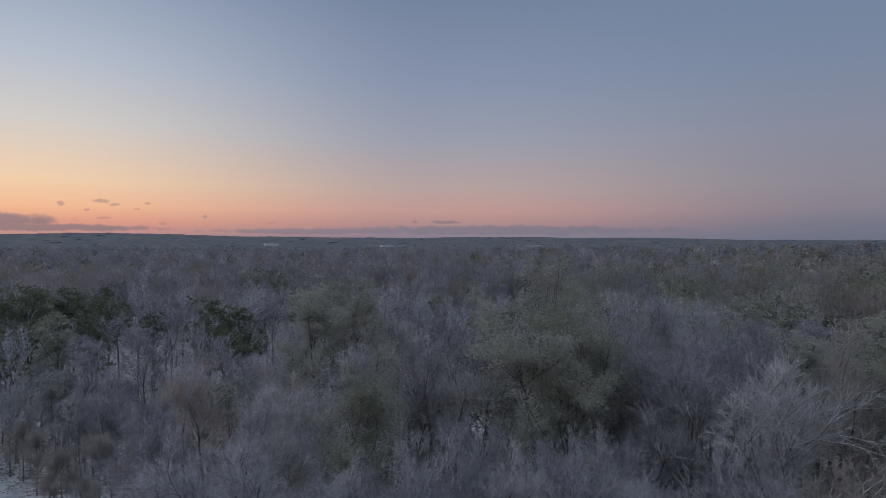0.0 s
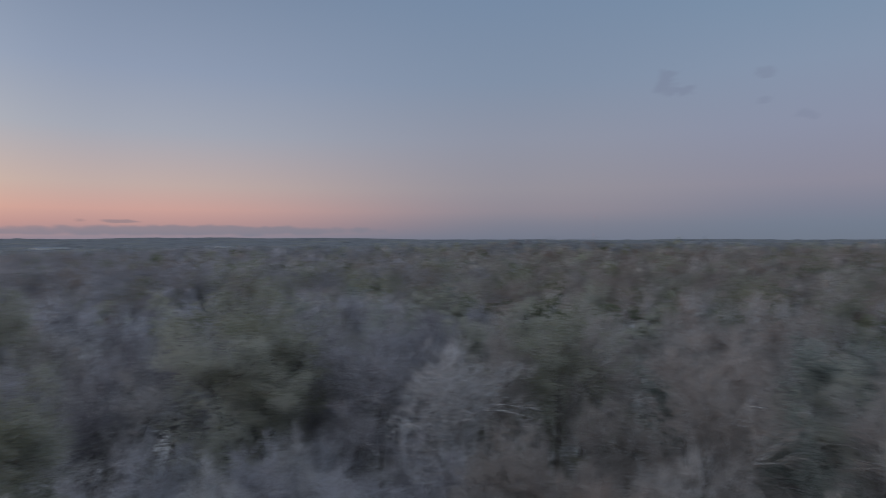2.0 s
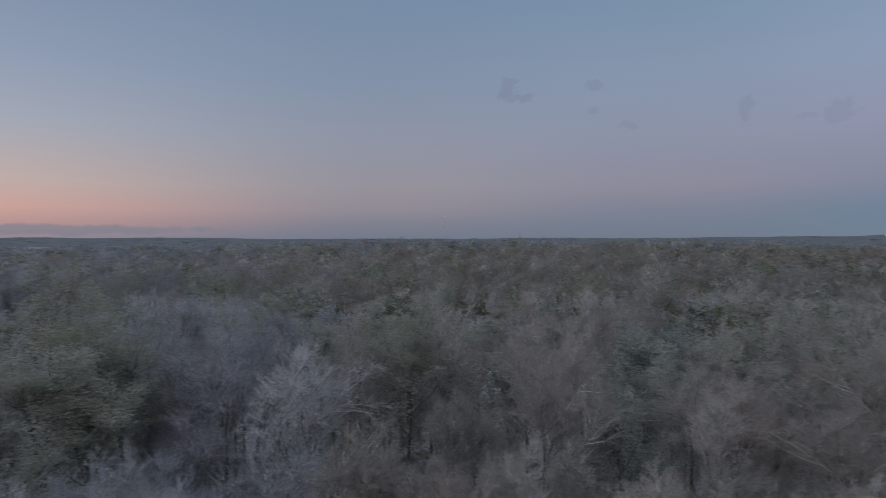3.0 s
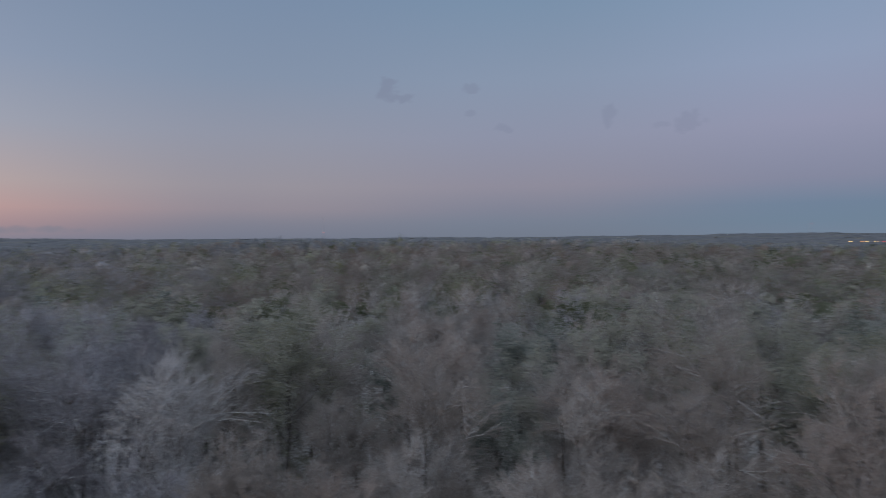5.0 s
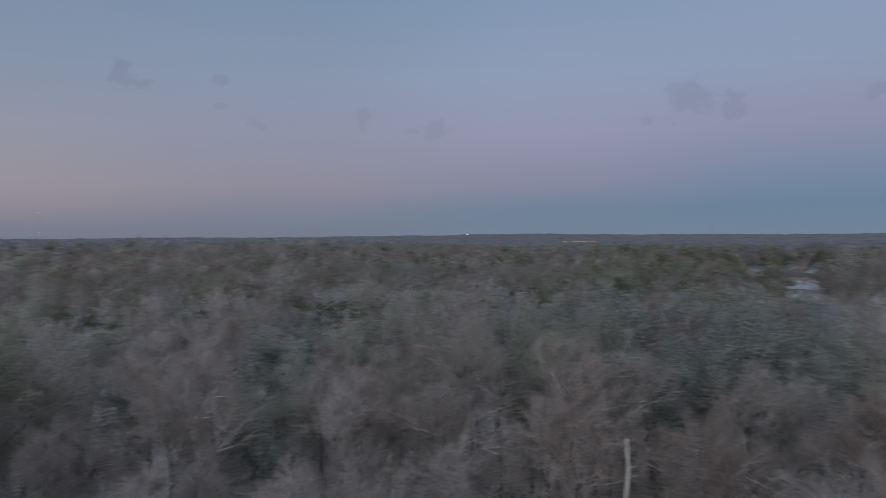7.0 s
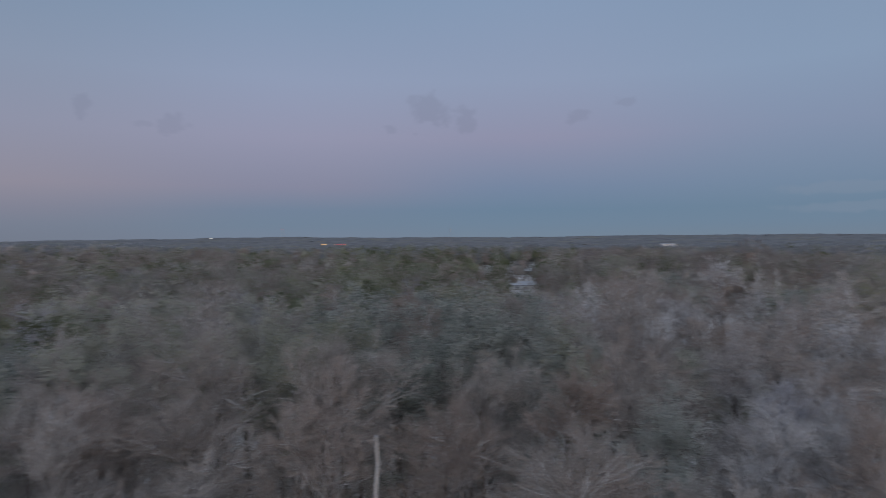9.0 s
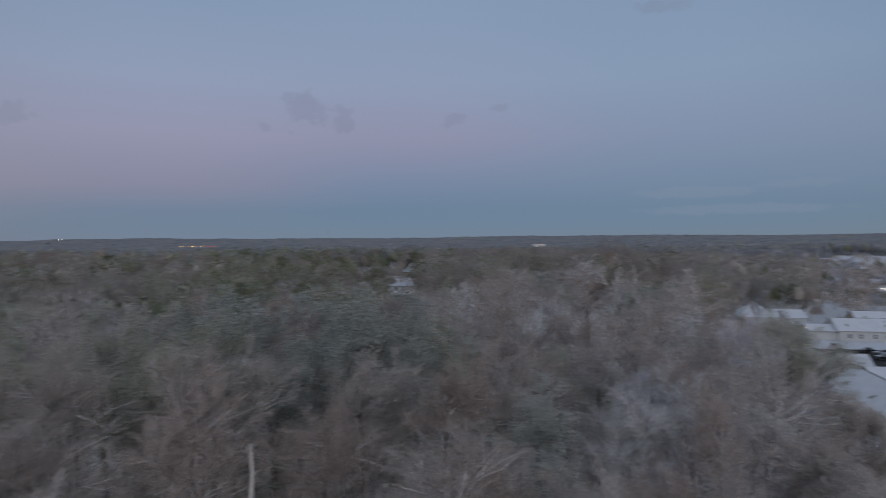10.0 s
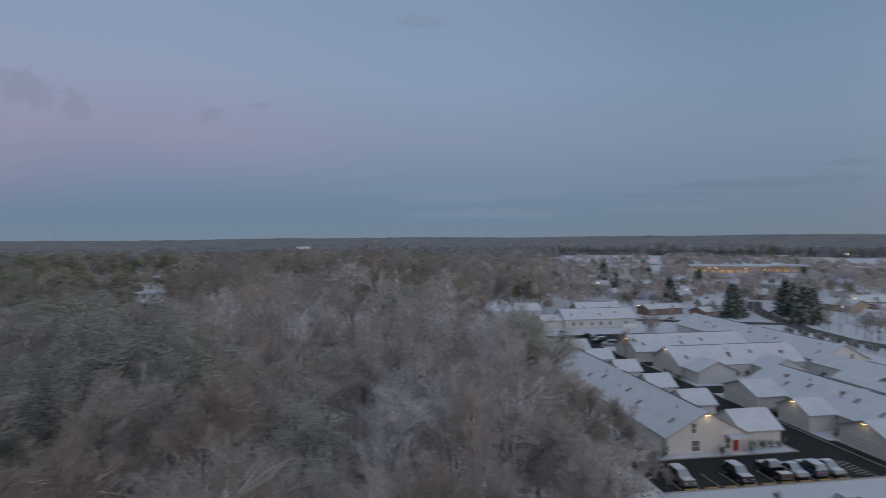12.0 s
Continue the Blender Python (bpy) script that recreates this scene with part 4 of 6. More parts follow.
def grown_wood(r0, r1, spacing, seed, low=False):
    """Trees behind the nearest ones, or saplings below them, all in one mesh, each grown from a light model turned and scaled."""
    rng = np.random.default_rng(seed)
    models = []
    for k, (w, up) in enumerate(((12, False), (13.5, False), (10, True), (11, True), (12.5, False))):
        (stem, boughs), crown, _ = bare_tree(200 + k, H0, w, 9, 5, 4, 3, 2.6, up, True)
        models.append((join(stem, boughs), crown))
    leafy = []
    for k, w in enumerate((12, 10.5, 13)):
        (stem, boughs), crown = leafy_tree(230 + k, H0, w, 9, 4, 3, 2100, 0.25, True)
        leafy.append((join(stem, boughs), crown))
    n = int(216 / 360 * math.pi * (r1 ** 2 - r0 ** 2) / spacing ** 2)
    b = rng.uniform(-46, 170, n)
    r = np.sqrt(rng.uniform(r0 ** 2, r1 ** 2, n))
    x, y = r * np.sin(np.radians(b)), r * np.cos(np.radians(b))
    keep = ~open_ground(x, y)
    for i in range(n):
        if keep[i] and i:
            near = keep[:i] & (np.hypot(x[:i] - x[i], y[:i] - y[i]) < spacing * 0.62)
            keep[i] = not near.any()
    vs, ts, ms, tints, at = [], [], [], [], 0
    for i in np.nonzero(keep)[0]:
        z = float(land(x[i], y[i]))
        patch = math.sin(x[i] * 0.03 + 2) * math.sin(y[i] * 0.026) + 0.6 * math.sin(x[i] * 0.011 - y[i] * 0.017)
        letter = kind_at(x[i], y[i], b[i], min(max(rng.uniform() + 0.12 * patch, 0), 1))
        h = 19.5 + rng.normal() * 2.2 + 1.2 * patch
        if b[i] < -14 and r[i] < 112:
            h = min(h, EYE - r[i] * math.tan(radians(10.4)) - z)
            letter = "F" if letter in "BOD" else letter
        if 132.3 < b[i] < 139.7:
            h = min(h, max(EYE - r[i] * math.tan(radians(7.2)) - z, 3.0))
        if 103.2 < b[i] < 106.4:
            h = min(h, EYE - r[i] * math.tan(radians(5.2)) - z)
        if low:
            h = rng.uniform(5.5, 10.5)
            if b[i] > 136.5 or (82 < b[i] < 98 and r[i] < 56) or b[i] < -26:
                continue
        wood, crown = (leafy if letter in "ODT" else models)[int(rng.integers(0, 3 if letter in "ODT" else 5))]
        a, sc, tint = rng.uniform(0, 6.28), h / H0, rng.uniform()
        wide = sc * rng.uniform(0.85, 1.25)
        turn = np.array([[math.cos(a) * wide, -math.sin(a) * wide, 0], [math.sin(a) * wide, math.cos(a) * wide, 0], [0, 0, sc]])
        for (v, t), m in ((wood, 8 if letter in "ODT" else 0), (crown, 1 + "FBWODTG".index(letter))):
            vs.append((v @ turn.T + np.array([x[i], y[i], z - 0.1])).astype(np.float32))
            ts.append(t + at)
            ms.append(np.full(len(t), m))
            tints.append(np.full(len(v), tint))
            at += len(v)
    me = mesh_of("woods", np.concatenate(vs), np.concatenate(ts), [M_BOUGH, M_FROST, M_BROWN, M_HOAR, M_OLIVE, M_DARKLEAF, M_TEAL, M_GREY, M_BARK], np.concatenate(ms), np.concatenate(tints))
    label = "snow-dusted saplings under the nearest trees" if low else "snow-dusted deciduous wood of grey, brown and olive crowns"
    return tagged(new("saplings" if low else "woods", me), label, "woods", kind="stuff")


grown_wood(90, 165, 6.6, 7)
grown_wood(47, 92, 6.2, 27, True)
woods("woods", 165, 320, 310, 0.27, 1.1, 6.9, 17, 0.5, "snow-dusted mixed wood past the nearest trees")
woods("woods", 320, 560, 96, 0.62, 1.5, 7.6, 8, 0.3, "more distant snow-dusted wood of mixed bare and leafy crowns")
woods("woods", 560, 1010, 24, 1.3, 2.3, 9.6, 9, 0.1, "distant wood below the skyline, blue-grey with painted haze")


def far_woods():
    """The canopy of the farther woods as one uneven sheet to the skyline."""
    rng = np.random.default_rng(3)
    bear = np.arange(-62, 182, 0.3)
    rad = np.geomspace(880, 4850, 130)
    B, R = np.meshgrid(np.radians(bear), rad)
    R = R * (1 + rng.normal(size=R.shape) * 0.004)
    X, Y = R * np.sin(B), R * np.cos(B)
    low = np.kron(rng.normal(size=(R.shape[0] // 2 + 1, R.shape[1] // 2 + 1)), np.ones((2, 2)))[:R.shape[0], :R.shape[1]]
    Z = land(X, Y) + 15 - 3 * (1 - smooth(R, 980, 1080)) + rng.normal(size=R.shape) * 0.6 + low * 1.2
    u = open_ground(X, Y) | ((R < 1000) & (np.degrees(B) > 141))
    Z = np.where(u, land(X, Y) - 1.0, Z)
    n, k = R.shape
    idx = np.arange(n * k).reshape(n, k)
    a, b2, c, d = idx[:-1, :-1], idx[:-1, 1:], idx[1:, 1:], idx[1:, :-1]
    tris = np.concatenate([np.stack([a, b2, c], -1).reshape(-1, 3), np.stack([a, c, d], -1).reshape(-1, 3)])[:, ::-1]
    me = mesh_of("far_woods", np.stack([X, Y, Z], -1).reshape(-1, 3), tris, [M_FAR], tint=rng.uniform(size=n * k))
    return tagged(new("far_woods", me), "far winter woods tinted blue-grey for haze, rolling to a low skyline", "woods", kind="stuff")


far_woods()


# ---------------------------------------------------------------- village
def V(u, v, z=0.0):
    """A village point in world metres."""
    return VIL @ Vector((u, -v, z))


def gable_bm(u0, u1, v0, v1, eave, ridge, along, z0=-0.3):
    """Walls of a gabled block; along: 'u' or 'v' is the way of the ridge."""
    bm = bmesh.new()
    y0, y1 = -v1, -v0
    if along == "u":
        mid = (y0 + y1) / 2
        prof = [(y0, z0), (y1, z0), (y1, eave), (mid, ridge), (y0, eave)]
        a = [bm.verts.new((u0, y, z)) for y, z in prof]
        b = [bm.verts.new((u1, y, z)) for y, z in prof]
    else:
        mid = (u0 + u1) / 2
        prof = [(u0, z0), (u1, z0), (u1, eave), (mid, ridge), (u0, eave)]
        a = [bm.verts.new((x, y0, z)) for x, z in prof]
        b = [bm.verts.new((x, y1, z)) for x, z in prof]
    bm.faces.new(a)
    bm.faces.new(b[::-1])
    for i in range(5):
        bm.faces.new([a[(i + 1) % 5], a[i], b[i], b[(i + 1) % 5]])
    bmesh.ops.recalc_face_normals(bm, faces=bm.faces[:])
    return bm


def roof_bm(u0, u1, v0, v1, eave, ridge, along, over=0.4, thick=0.22, lift=0.02):
    """Two sloping slabs with snow on top; the under edge is dark trim (material 1)."""
    bm = bmesh.new()
    y0, y1 = -v1, -v0
    half = ((y1 - y0) if along == "u" else (u1 - u0)) / 2
    drop = (ridge - eave) / half * over
    mid = (y0 + y1) / 2 if along == "u" else (u0 + u1) / 2
    ends = (u0 - over, u1 + over) if along == "u" else (y0 - over, y1 + over)
    cuts = 14
    for sgn in (-1, 1):
        eds = []
        for i in range(cuts + 1):
            e = ends[0] + (ends[1] - ends[0]) * i / cuts
            row = []
            for s, z in ((half + over, eave - drop), (0, ridge)):
                for dz in (lift, thick + 0.05 * noise.noise((e * 0.7, s, sgn + eave))):
                    p = mid + sgn * s
                    row.append(bm.verts.new((e, p, z + dz) if along == "u" else (p, e, z + dz)))
            eds.append(row)
        for r, q in zip(eds, eds[1:]):
            bm.faces.new((r[1], q[1], q[3], r[3]))
            for f in ((r[0], r[2], q[2], q[0]), (r[0], q[0], q[1], r[1])):
                bm.faces.new(f).material_index = 1
        for r in (eds[0], eds[-1]):
            bm.faces.new((r[0], r[1], r[3], r[2])).material_index = 1
    bmesh.ops.recalc_face_normals(bm, faces=bm.faces[:])
    return bm


def place(ob):
    ob.matrix_basis = VIL
    return ob


def window(parent, axis, at, c, z, w, h, out):
    """A framed window on a wall plane: axis 'u' or 'v' is the wall's normal, at its place, out its sign."""
    def slab(c0, c1, z0, z1, d0, d1):
        lo, hi = sorted((at + out * d0, at + out * d1))
        return (lo, hi, -c1, -c0, z0, z1) if axis == "u" else (c0, c1, -hi, -lo, z0, z1)
    fr = part("window", boxes(slab(c - w / 2, c + w / 2, z - h / 2 - 0.08, z - h / 2, 0.0, 0.07), slab(c - w / 2, c + w / 2, z + h / 2, z + h / 2 + 0.08, 0.0, 0.07),
                              slab(c - w / 2 - 0.08, c - w / 2, z - h / 2 - 0.08, z + h / 2 + 0.08, 0.0, 0.07), slab(c + w / 2, c + w / 2 + 0.08, z - h / 2 - 0.08, z + h / 2 + 0.08, 0.0, 0.07),
                              slab(c - w / 2, c + w / 2, z - 0.03, z + 0.03, 0.0, 0.06)), M_WHITE, parent)
    part("pane", boxes(slab(c - w / 2, c + w / 2, z - h / 2, z + h / 2, 0.005, 0.03)), M_PANE, fr)
    return fr


def block(parent, u0, u1, v0, v1, eave, ridge, along, name="wall", mat=None, roof="roof"):
    part(name, gable_bm(u0, u1, v0, v1, eave, ridge, along), mat or M_SIDING, parent)
    return part(roof, roof_bm(u0, u1, v0, v1, eave, ridge, along), (M_ROOF, M_FASCIA), parent, "snow-covered roof")


def skylight(parent, u, v, z, slope, along):
    """A raised roof light, longer down the slope, with a dark pane and snow on its lower half."""
    w, l = (0.33, 0.62) if along == "u" else (0.62, 0.33)
    bm = boxes((-w, w, -l, l, -0.1, 0.15))
    box(bm, -w + 0.07, w - 0.07, -l + 0.07, l - 0.07, 0.15, 0.17, 1)
    m = Matrix.Translation((u, -v, z)) @ Matrix.Rotation(slope, 4, "X" if along == "u" else "Y")
    bmesh.ops.transform(bm, matrix=m, verts=bm.verts[:])
    part("skylight", bm, (M_FASCIA, M_PANE), parent)


def chimney(parent, u, v, z):
    bm = soft_box(u - 0.3, u + 0.3, -v - 0.3, -v + 0.3, z - 0.9, z + 0.45)
    ch = part("chimney", bm, M_BRICK, parent, "short brown brick chimney")
    part("snow_cap", soft_box(u - 0.32, u + 0.32, -v - 0.32, -v + 0.32, z + 0.45, z + 0.55), M_SNOW, ch)


def wall_lamp(axis, u, v, z, out, mat=None, power=25, colour=(1.0, 0.66, 0.3)):
    """A lit flood lamp on a wall, with its light."""
    root = new("wall_lamp")
    root.matrix_basis = Matrix.Translation(V(u, v, z)) @ Matrix.Rotation(radians(-31.67), 4, "Z")
    tagged(root, "small lit flood lamp under the gable of a house", "lamp", "gable lamps")
    dx, dy = (out, 0) if axis == "u" else (0, -out)
    part("housing", soft_box(-0.16 + dx * 0.16, 0.16 + dx * 0.16, -0.16 + dy * 0.16, 0.16 + dy * 0.16, 0.05, 0.14), M_TRIM, root)
    part("lens", soft_box(-0.13 + dx * 0.17, 0.13 + dx * 0.17, -0.13 + dy * 0.17, 0.13 + dy * 0.17, -0.07, 0.05), mat or M_WARM, root)
    if power:
        li = bpy.data.lights.new("flood", "POINT")
        li.energy, li.color, li.shadow_soft_size = power, colour, 0.15
        lo = new("flood", li)
        lo.location = V(u + 0.7 * (out if axis == "u" else 0), v + 0.7 * (out if axis == "v" else 0), z - 0.45)
    return root


def row_house(name, label, blocks, lights=(), windows=(), chimneys=(), mat=None, group="townhouse rows"):
    root = place(new(name))
    tagged(root, label, "house", group)
    for i, (u0, u1, v0, v1, e, r, al) in enumerate(blocks):
        block(root, u0, u1, v0, v1, e, r, al, "wall" if i == 0 else "wing_wall", mat, "roof" if i == 0 else "wing_roof")
    u0, u1, v0, v1, e, r, al = blocks[0]
    slope = math.atan2(r - e, ((v1 - v0) if al == "u" else (u1 - u0)) / 2)
    length = (u1 - u0) if al == "u" else (v1 - v0)
    for i in range(int(length / 5.5)):
        s = 3 + i * 5.5 + (i % 2) * 0.8
        for side in (-1, 1):
            if (i + side) % 3 == 0:
                continue
            f = 0.45 if i % 2 else 0.62
            if al == "u":
                half = (v1 - v0) / 2
                skylight(root, u0 + s, (v0 + v1) / 2 + side * half * f, r - (r - e) * f + 0.2, slope * side, al)
            else:
                half = (u1 - u0) / 2
                skylight(root, (u0 + u1) / 2 + side * half * f, v0 + s, r - (r - e) * f + 0.2, slope * side, al)
    mid = (v0 + v1) / 2 if al == "u" else (u0 + u1) / 2
    for a, b in ((0.03, 0.46), (0.5, 0.97)):
        p, q = (u0, u1) if al == "u" else (v0, v1)
        p, q = p + (q - p) * a, p + (q - p) * b
        part("ridge_vent", soft_box(p, q, -mid - 0.13, -mid + 0.13, r + 0.12, r + 0.26, 0.03) if al == "u" else soft_box(mid - 0.13, mid + 0.13, -q, -p, r + 0.12, r + 0.26, 0.03), M_TRIM, root)
    for i in range(int(length / 9)):
        s, f = 5.5 + i * 9, (0.28, -0.33, 0.5)[i % 3]
        at = (u0 + s, -mid + f * (v1 - v0) / 2) if al == "u" else (mid + f * (u1 - u0) / 2, -v0 - s)
        zz = r - (r - e) * abs(f)
        part("vent_pipe", rod(bmesh.new(), (*at, zz), (*at, zz + 0.75), 0.09, 0.09, 8), M_TRIM, root)
    for w0, w1, y0, y1, we, wr, wal in blocks[1:]:
        # a broad garage door in the wing's gable end, towards the drive
        c, half = (w0 + w1) / 2, (w1 - w0) * 0.36
        front, out = (y0, -1) if y0 < v0 else (y1, 1)
        if wal == "v":
            door = part("garage_door", boxes((c - half, c + half, *sorted((-front, -front - out * 0.05)), 0.05, 2.2)), M_SIDING, root, "plain cream garage door")
            for k in range(1, 4):
                part("panel_joint", boxes((c - half, c + half, *sorted((-front - out * 0.05, -front - out * 0.062)), 0.05 + k * 0.54 - 0.02, 0.05 + k * 0.54 + 0.02)), M_FASCIA, door)
    for u, v, z in chimneys:
        chimney(root, u, v, z)
    for w in windows:
        window(root, *w)
    for w in lights:
        wall_lamp(*w)
    return root


ROW = "cream townhouse row with snow-covered roof"
row_house("townhouse_row", ROW + " and short garage wings",
                  [(0, 64, 0, 13.3, 2.8, 6.3, "u"), (1.5, 9.3, 13.4, 20, 2.6, 4.8, "v"), (17, 24, 13.4, 18.8, 2.5, 4.4, "v"), (30.5, 37.5, 13.4, 18.6, 2.5, 4.4, "v"),
                   (45.5, 52.5, 13.4, 18.6, 2.5, 4.4, "v")],
                  [("u", 0, 6.65, 5.9, -1, M_WARM, 7)],
                  [("u", 0, 4.4, 4.0, 0.8, 1.5, -1), ("u", 0, 4.7, 1.3, 1.3, 1.6, -1), ("u", 0, 10.0, 1.35, 0.8, 1.5, -1)],
                  [(15.5, 11.6, 3.7), (29, 11.6, 3.7), (43.5, 11.6, 3.7), (58, 11.6, 3.7)])
row_house("townhouse_row", ROW + " at the edge of the wood", [(67, 94, -1, 12.3, 2.8, 6.2, "u"), (60, 66.5, 12.4, 18.4, 2.5, 4.4, "v"), (75, 82, 12.4, 18.2, 2.5, 4.4, "v")], [], [], [(73, 10.6, 3.7)])
row_house("townhouse_row", ROW + " and gabled garages on the drive",
                  [(-14, 31, 34.4, 47.4, 2.8, 6.2, "u"), (18.5, 29, 28.2, 34.3, 2.9, 4.8, "v"), (6.6, 14.2, 29.2, 34.3, 2.8, 4.6, "v"), (-8.5, 1.4, 30.3, 34.3, 2.8, 4.7, "v")],
                  [("v", 10.4, 29.2, 4.2, -1, M_WARM, 5), ("v", -3.5, 30.3, 4.3, -1, M_WARM, 5)], [], [(24, 38.5, 5.2), (10, 38.5, 5.2), (-3, 38.5, 5.2)])
row_house("townhouse_row", ROW + " beside a bare garden tree",
                  [(47.2, 60, 29, 61, 2.8, 6.2, "v"), (41.2, 47.1, 30, 39.2, 2.6, 4.7, "u"), (41.2, 47.1, 47.5, 56, 2.6, 4.7, "u")],
                  [("v", 53.6, 29, 5.7, -1, M_COOL, 5)], [], [(50.0, 43, 4.7), (50.0, 57, 4.7)])
row_house("townhouse_row", ROW + " behind the others", [(66, 79, 27.5, 60, 2.8, 6.2, "v")], [("v", 72, 27.5, 5.4, -1, M_AMBER, 5)])
row_house("townhouse_row", ROW + " along the village road", [(46.8, 112, 64.5, 78, 2.8, 6.3, "u"), (37, 46.7, 62.8, 70.2, 2.6, 4.6, "u")],
          [("u", 37, 66.4, 4.0, -1, M_WARM, 0)], [("u", 46.8, 73.5, 3.6, 0.9, 1.2, -1)])
row_house("townhouse_row", ROW + " past a narrow lawn", [(-15, 30.5, 54.5, 67.5, 2.8, 6.2, "u")], [], [], [(20, 57, 4.5), (6, 57, 4.5)])
row_house("clubhouse", "long cream single-storey hall with a snowy roof", [(127, 140, 30, 57, 3.2, 6.3, "v"), (128, 136, 22, 29.9, 2.8, 4.4, "v")],
                  [("v", 131, 22, 3.6, -1, M_AMBER, 0)], [("u", 127, v, 1.6, 1.0, 1.3, -1) for v in (33, 36, 40, 43.5, 47, 53)])
row_house("house", "tan house with a snow-covered roof behind the hall", [(150, 161, 44, 62, 3.0, 6.2, "v")], mat=M_TAN, group="village houses")


def hip_house(u0, u1, v0, v1, eave, peak):
    """A house with a hipped roof and a gabled wing."""
    root = place(new("house"))
    tagged(root, "pale house with a hipped snowy roof at the wood's edge", "house", "village houses")
    part("wall", boxes((u0, u1, -v1, -v0, 0, eave)), M_SIDING, root)
    um, q, o = (u0 + u1) / 2, (v1 - v0) * 0.42, 0.5
    bm = bmesh.new()
    for z in (0.0, 0.22):
        c = [bm.verts.new(p) for p in ((u0 - o, -v0 + o, eave + z), (u1 + o, -v0 + o, eave + z), (u1 + o, -v1 - o, eave + z), (u0 - o, -v1 - o, eave + z))]
        if z:
            a, b = bm.verts.new((um, -v0 - q, peak)), bm.verts.new((um, -v1 + q, peak))
            for f in ((c[0], c[1], a), (c[1], c[2], b, a), (c[2], c[3], b), (c[3], c[0], a, b)):
                bm.faces.new(f)
            for i in range(4):
                bm.faces.new((low[i], low[(i + 1) % 4], c[(i + 1) % 4], c[i]))
        else:
            low = c
            bm.faces.new(c)
    bmesh.ops.recalc_face_normals(bm, faces=bm.faces[:])
    part("roof", bm, M_ROOF, root, "hipped snow-covered roof")
    block(root, u0 + 1.5, u1 - 1.5, v1 + 0.05, v1 + 10, eave - 0.2, eave + 2.2, "v", "wing_wall", roof="wing_roof")
    for v in (v0 + 2.5, v0 + 6, v0 + 9.5, v1 + 3, v1 + 7):
        window(root, "u", u0 if v < v1 else u0 + 1.5, v, 1.6, 1.0, 1.3, -1)
    part("door", boxes((u0 - 0.06, u0, -v1 + 0.6, -v1 + 1.6, 0, 2.1)), M_TRIM, root)
    return root


hip_house(156, 169, 8.5, 20.5, 3.3, 7.6)
wall_lamp("u", 157.4, 24, 2.7, -1, M_WARM, 0)


def small_house(u, v, length, depth, turn, mat, eave=2.8, ridge=5.2, lit=None, label="single-storey house with a snow-covered roof among bare trees"):
    """A free-standing house with windows, door and roof; turn in degrees against the village's grid."""
    p = V(u, v)
    root = new("house")
    z = float(land(p.x, p.y))
    root.matrix_basis = Matrix.Translation((p.x, p.y, z)) @ Matrix.Rotation(radians(-31.67 + turn), 4, "Z")
    tagged(root, label, "house", "village houses")
    l, d = length / 2, depth / 2
    part("wall", gable_bm(-l, l, -d, d, eave, ridge, "u"), mat, root)
    part("roof", roof_bm(-l, l, -d, d, eave, ridge, "u", 0.5, 0.25), (M_ROOF, M_TRIM), root, "snow-covered roof")
    for i in range(max(2, int(length / 4))):
        c = -l + (i + 0.5) * length / max(2, int(length / 4))
        for side in (-1, 1):
            window(root, "v", side * d, c, 1.5, 1.2, 1.2, side)
    part("door", boxes((-0.5 + l * 0.3, 0.5 + l * 0.3, d, d + 0.06, 0, 2.05), (-0.5 + l * 0.3, 0.5 + l * 0.3, -d - 0.06, -d, 0, 2.05)), M_TRIM, root)
    part("chimney", soft_box(l * 0.4, l * 0.4 + 0.8, -0.4, 0.4, ridge - 0.6, ridge + 0.9), M_BRICK, root)
    for x, y in ((-l * 0.5, d + 0.15), (l * 0.6, -d - 0.15)) if lit else ():
        part("porch_lamp", soft_box(x - 0.16, x + 0.16, y - 0.1, y + 0.1, eave - 0.75, eave - 0.55), lit, root, "glowing porch lamp")
    return root


HOUSES = ((160.5, 84, 17, 8, 100, M_BRICK, 2.6, 4.1), (148.5, 101, 18, 8, 108, M_BRICK, 2.6, 4.1), (166, 112, 12, 9, 80, M_TAN), (285, 107, 15, 9, 70, M_BRICK), (360, 152, 36, 14, 70, M_TAN),
          (395, 130, 26, 18, 60, M_SIDING), (494, 220, 18, 10, 80, M_SIDING), (286, 140, 14, 9, 60, M_TAN), (230, 97, 12, 9, 85, M_SIDING), (265, 189, 28, 12, 60, M_SIDING),
          (243, 146, 11, 9, 70, M_BRICK), (154, 166, 16, 11, 10, M_TAN), (164, 188, 18, 11, 80, M_SIDING), (113, 146, 11, 9, 20, M_SIDING), (130, 168, 14, 10, 75, M_TAN),
          (212, 120, 14, 9, 80, M_TAN), (330, 185, 18, 10, 75, M_BRICK), (310, 225, 18, 10, 65, M_SIDING), (238, 55, 12, 9, 40, M_SIDING), (205, 165, 13, 9, 60, M_BRICK),
          (255, 225, 16, 10, 50, M_TAN), (205, 215, 16, 10, 70, M_SIDING), (360, 240, 18, 11, 55, M_BRICK), (430, 190, 18, 10, 60, M_TAN))
for i, h in enumerate(HOUSES):
    small_house(*h, lit=(M_AMBER, None, M_WARM, M_COOL)[i % 4])
# roofs that show in a gap of the wood, and lone roofs far off
for b, d, l, dep, turn in GAP_HOUSES:
    x, y = spot(b, d)
    u, v = to_village(x, y)
    small_house(float(u), float(v), l, dep, turn, M_TAN if d > 450 else M_SIDING, 2.9, 4.9, label="house with a snowy roof in a gap of the wood")


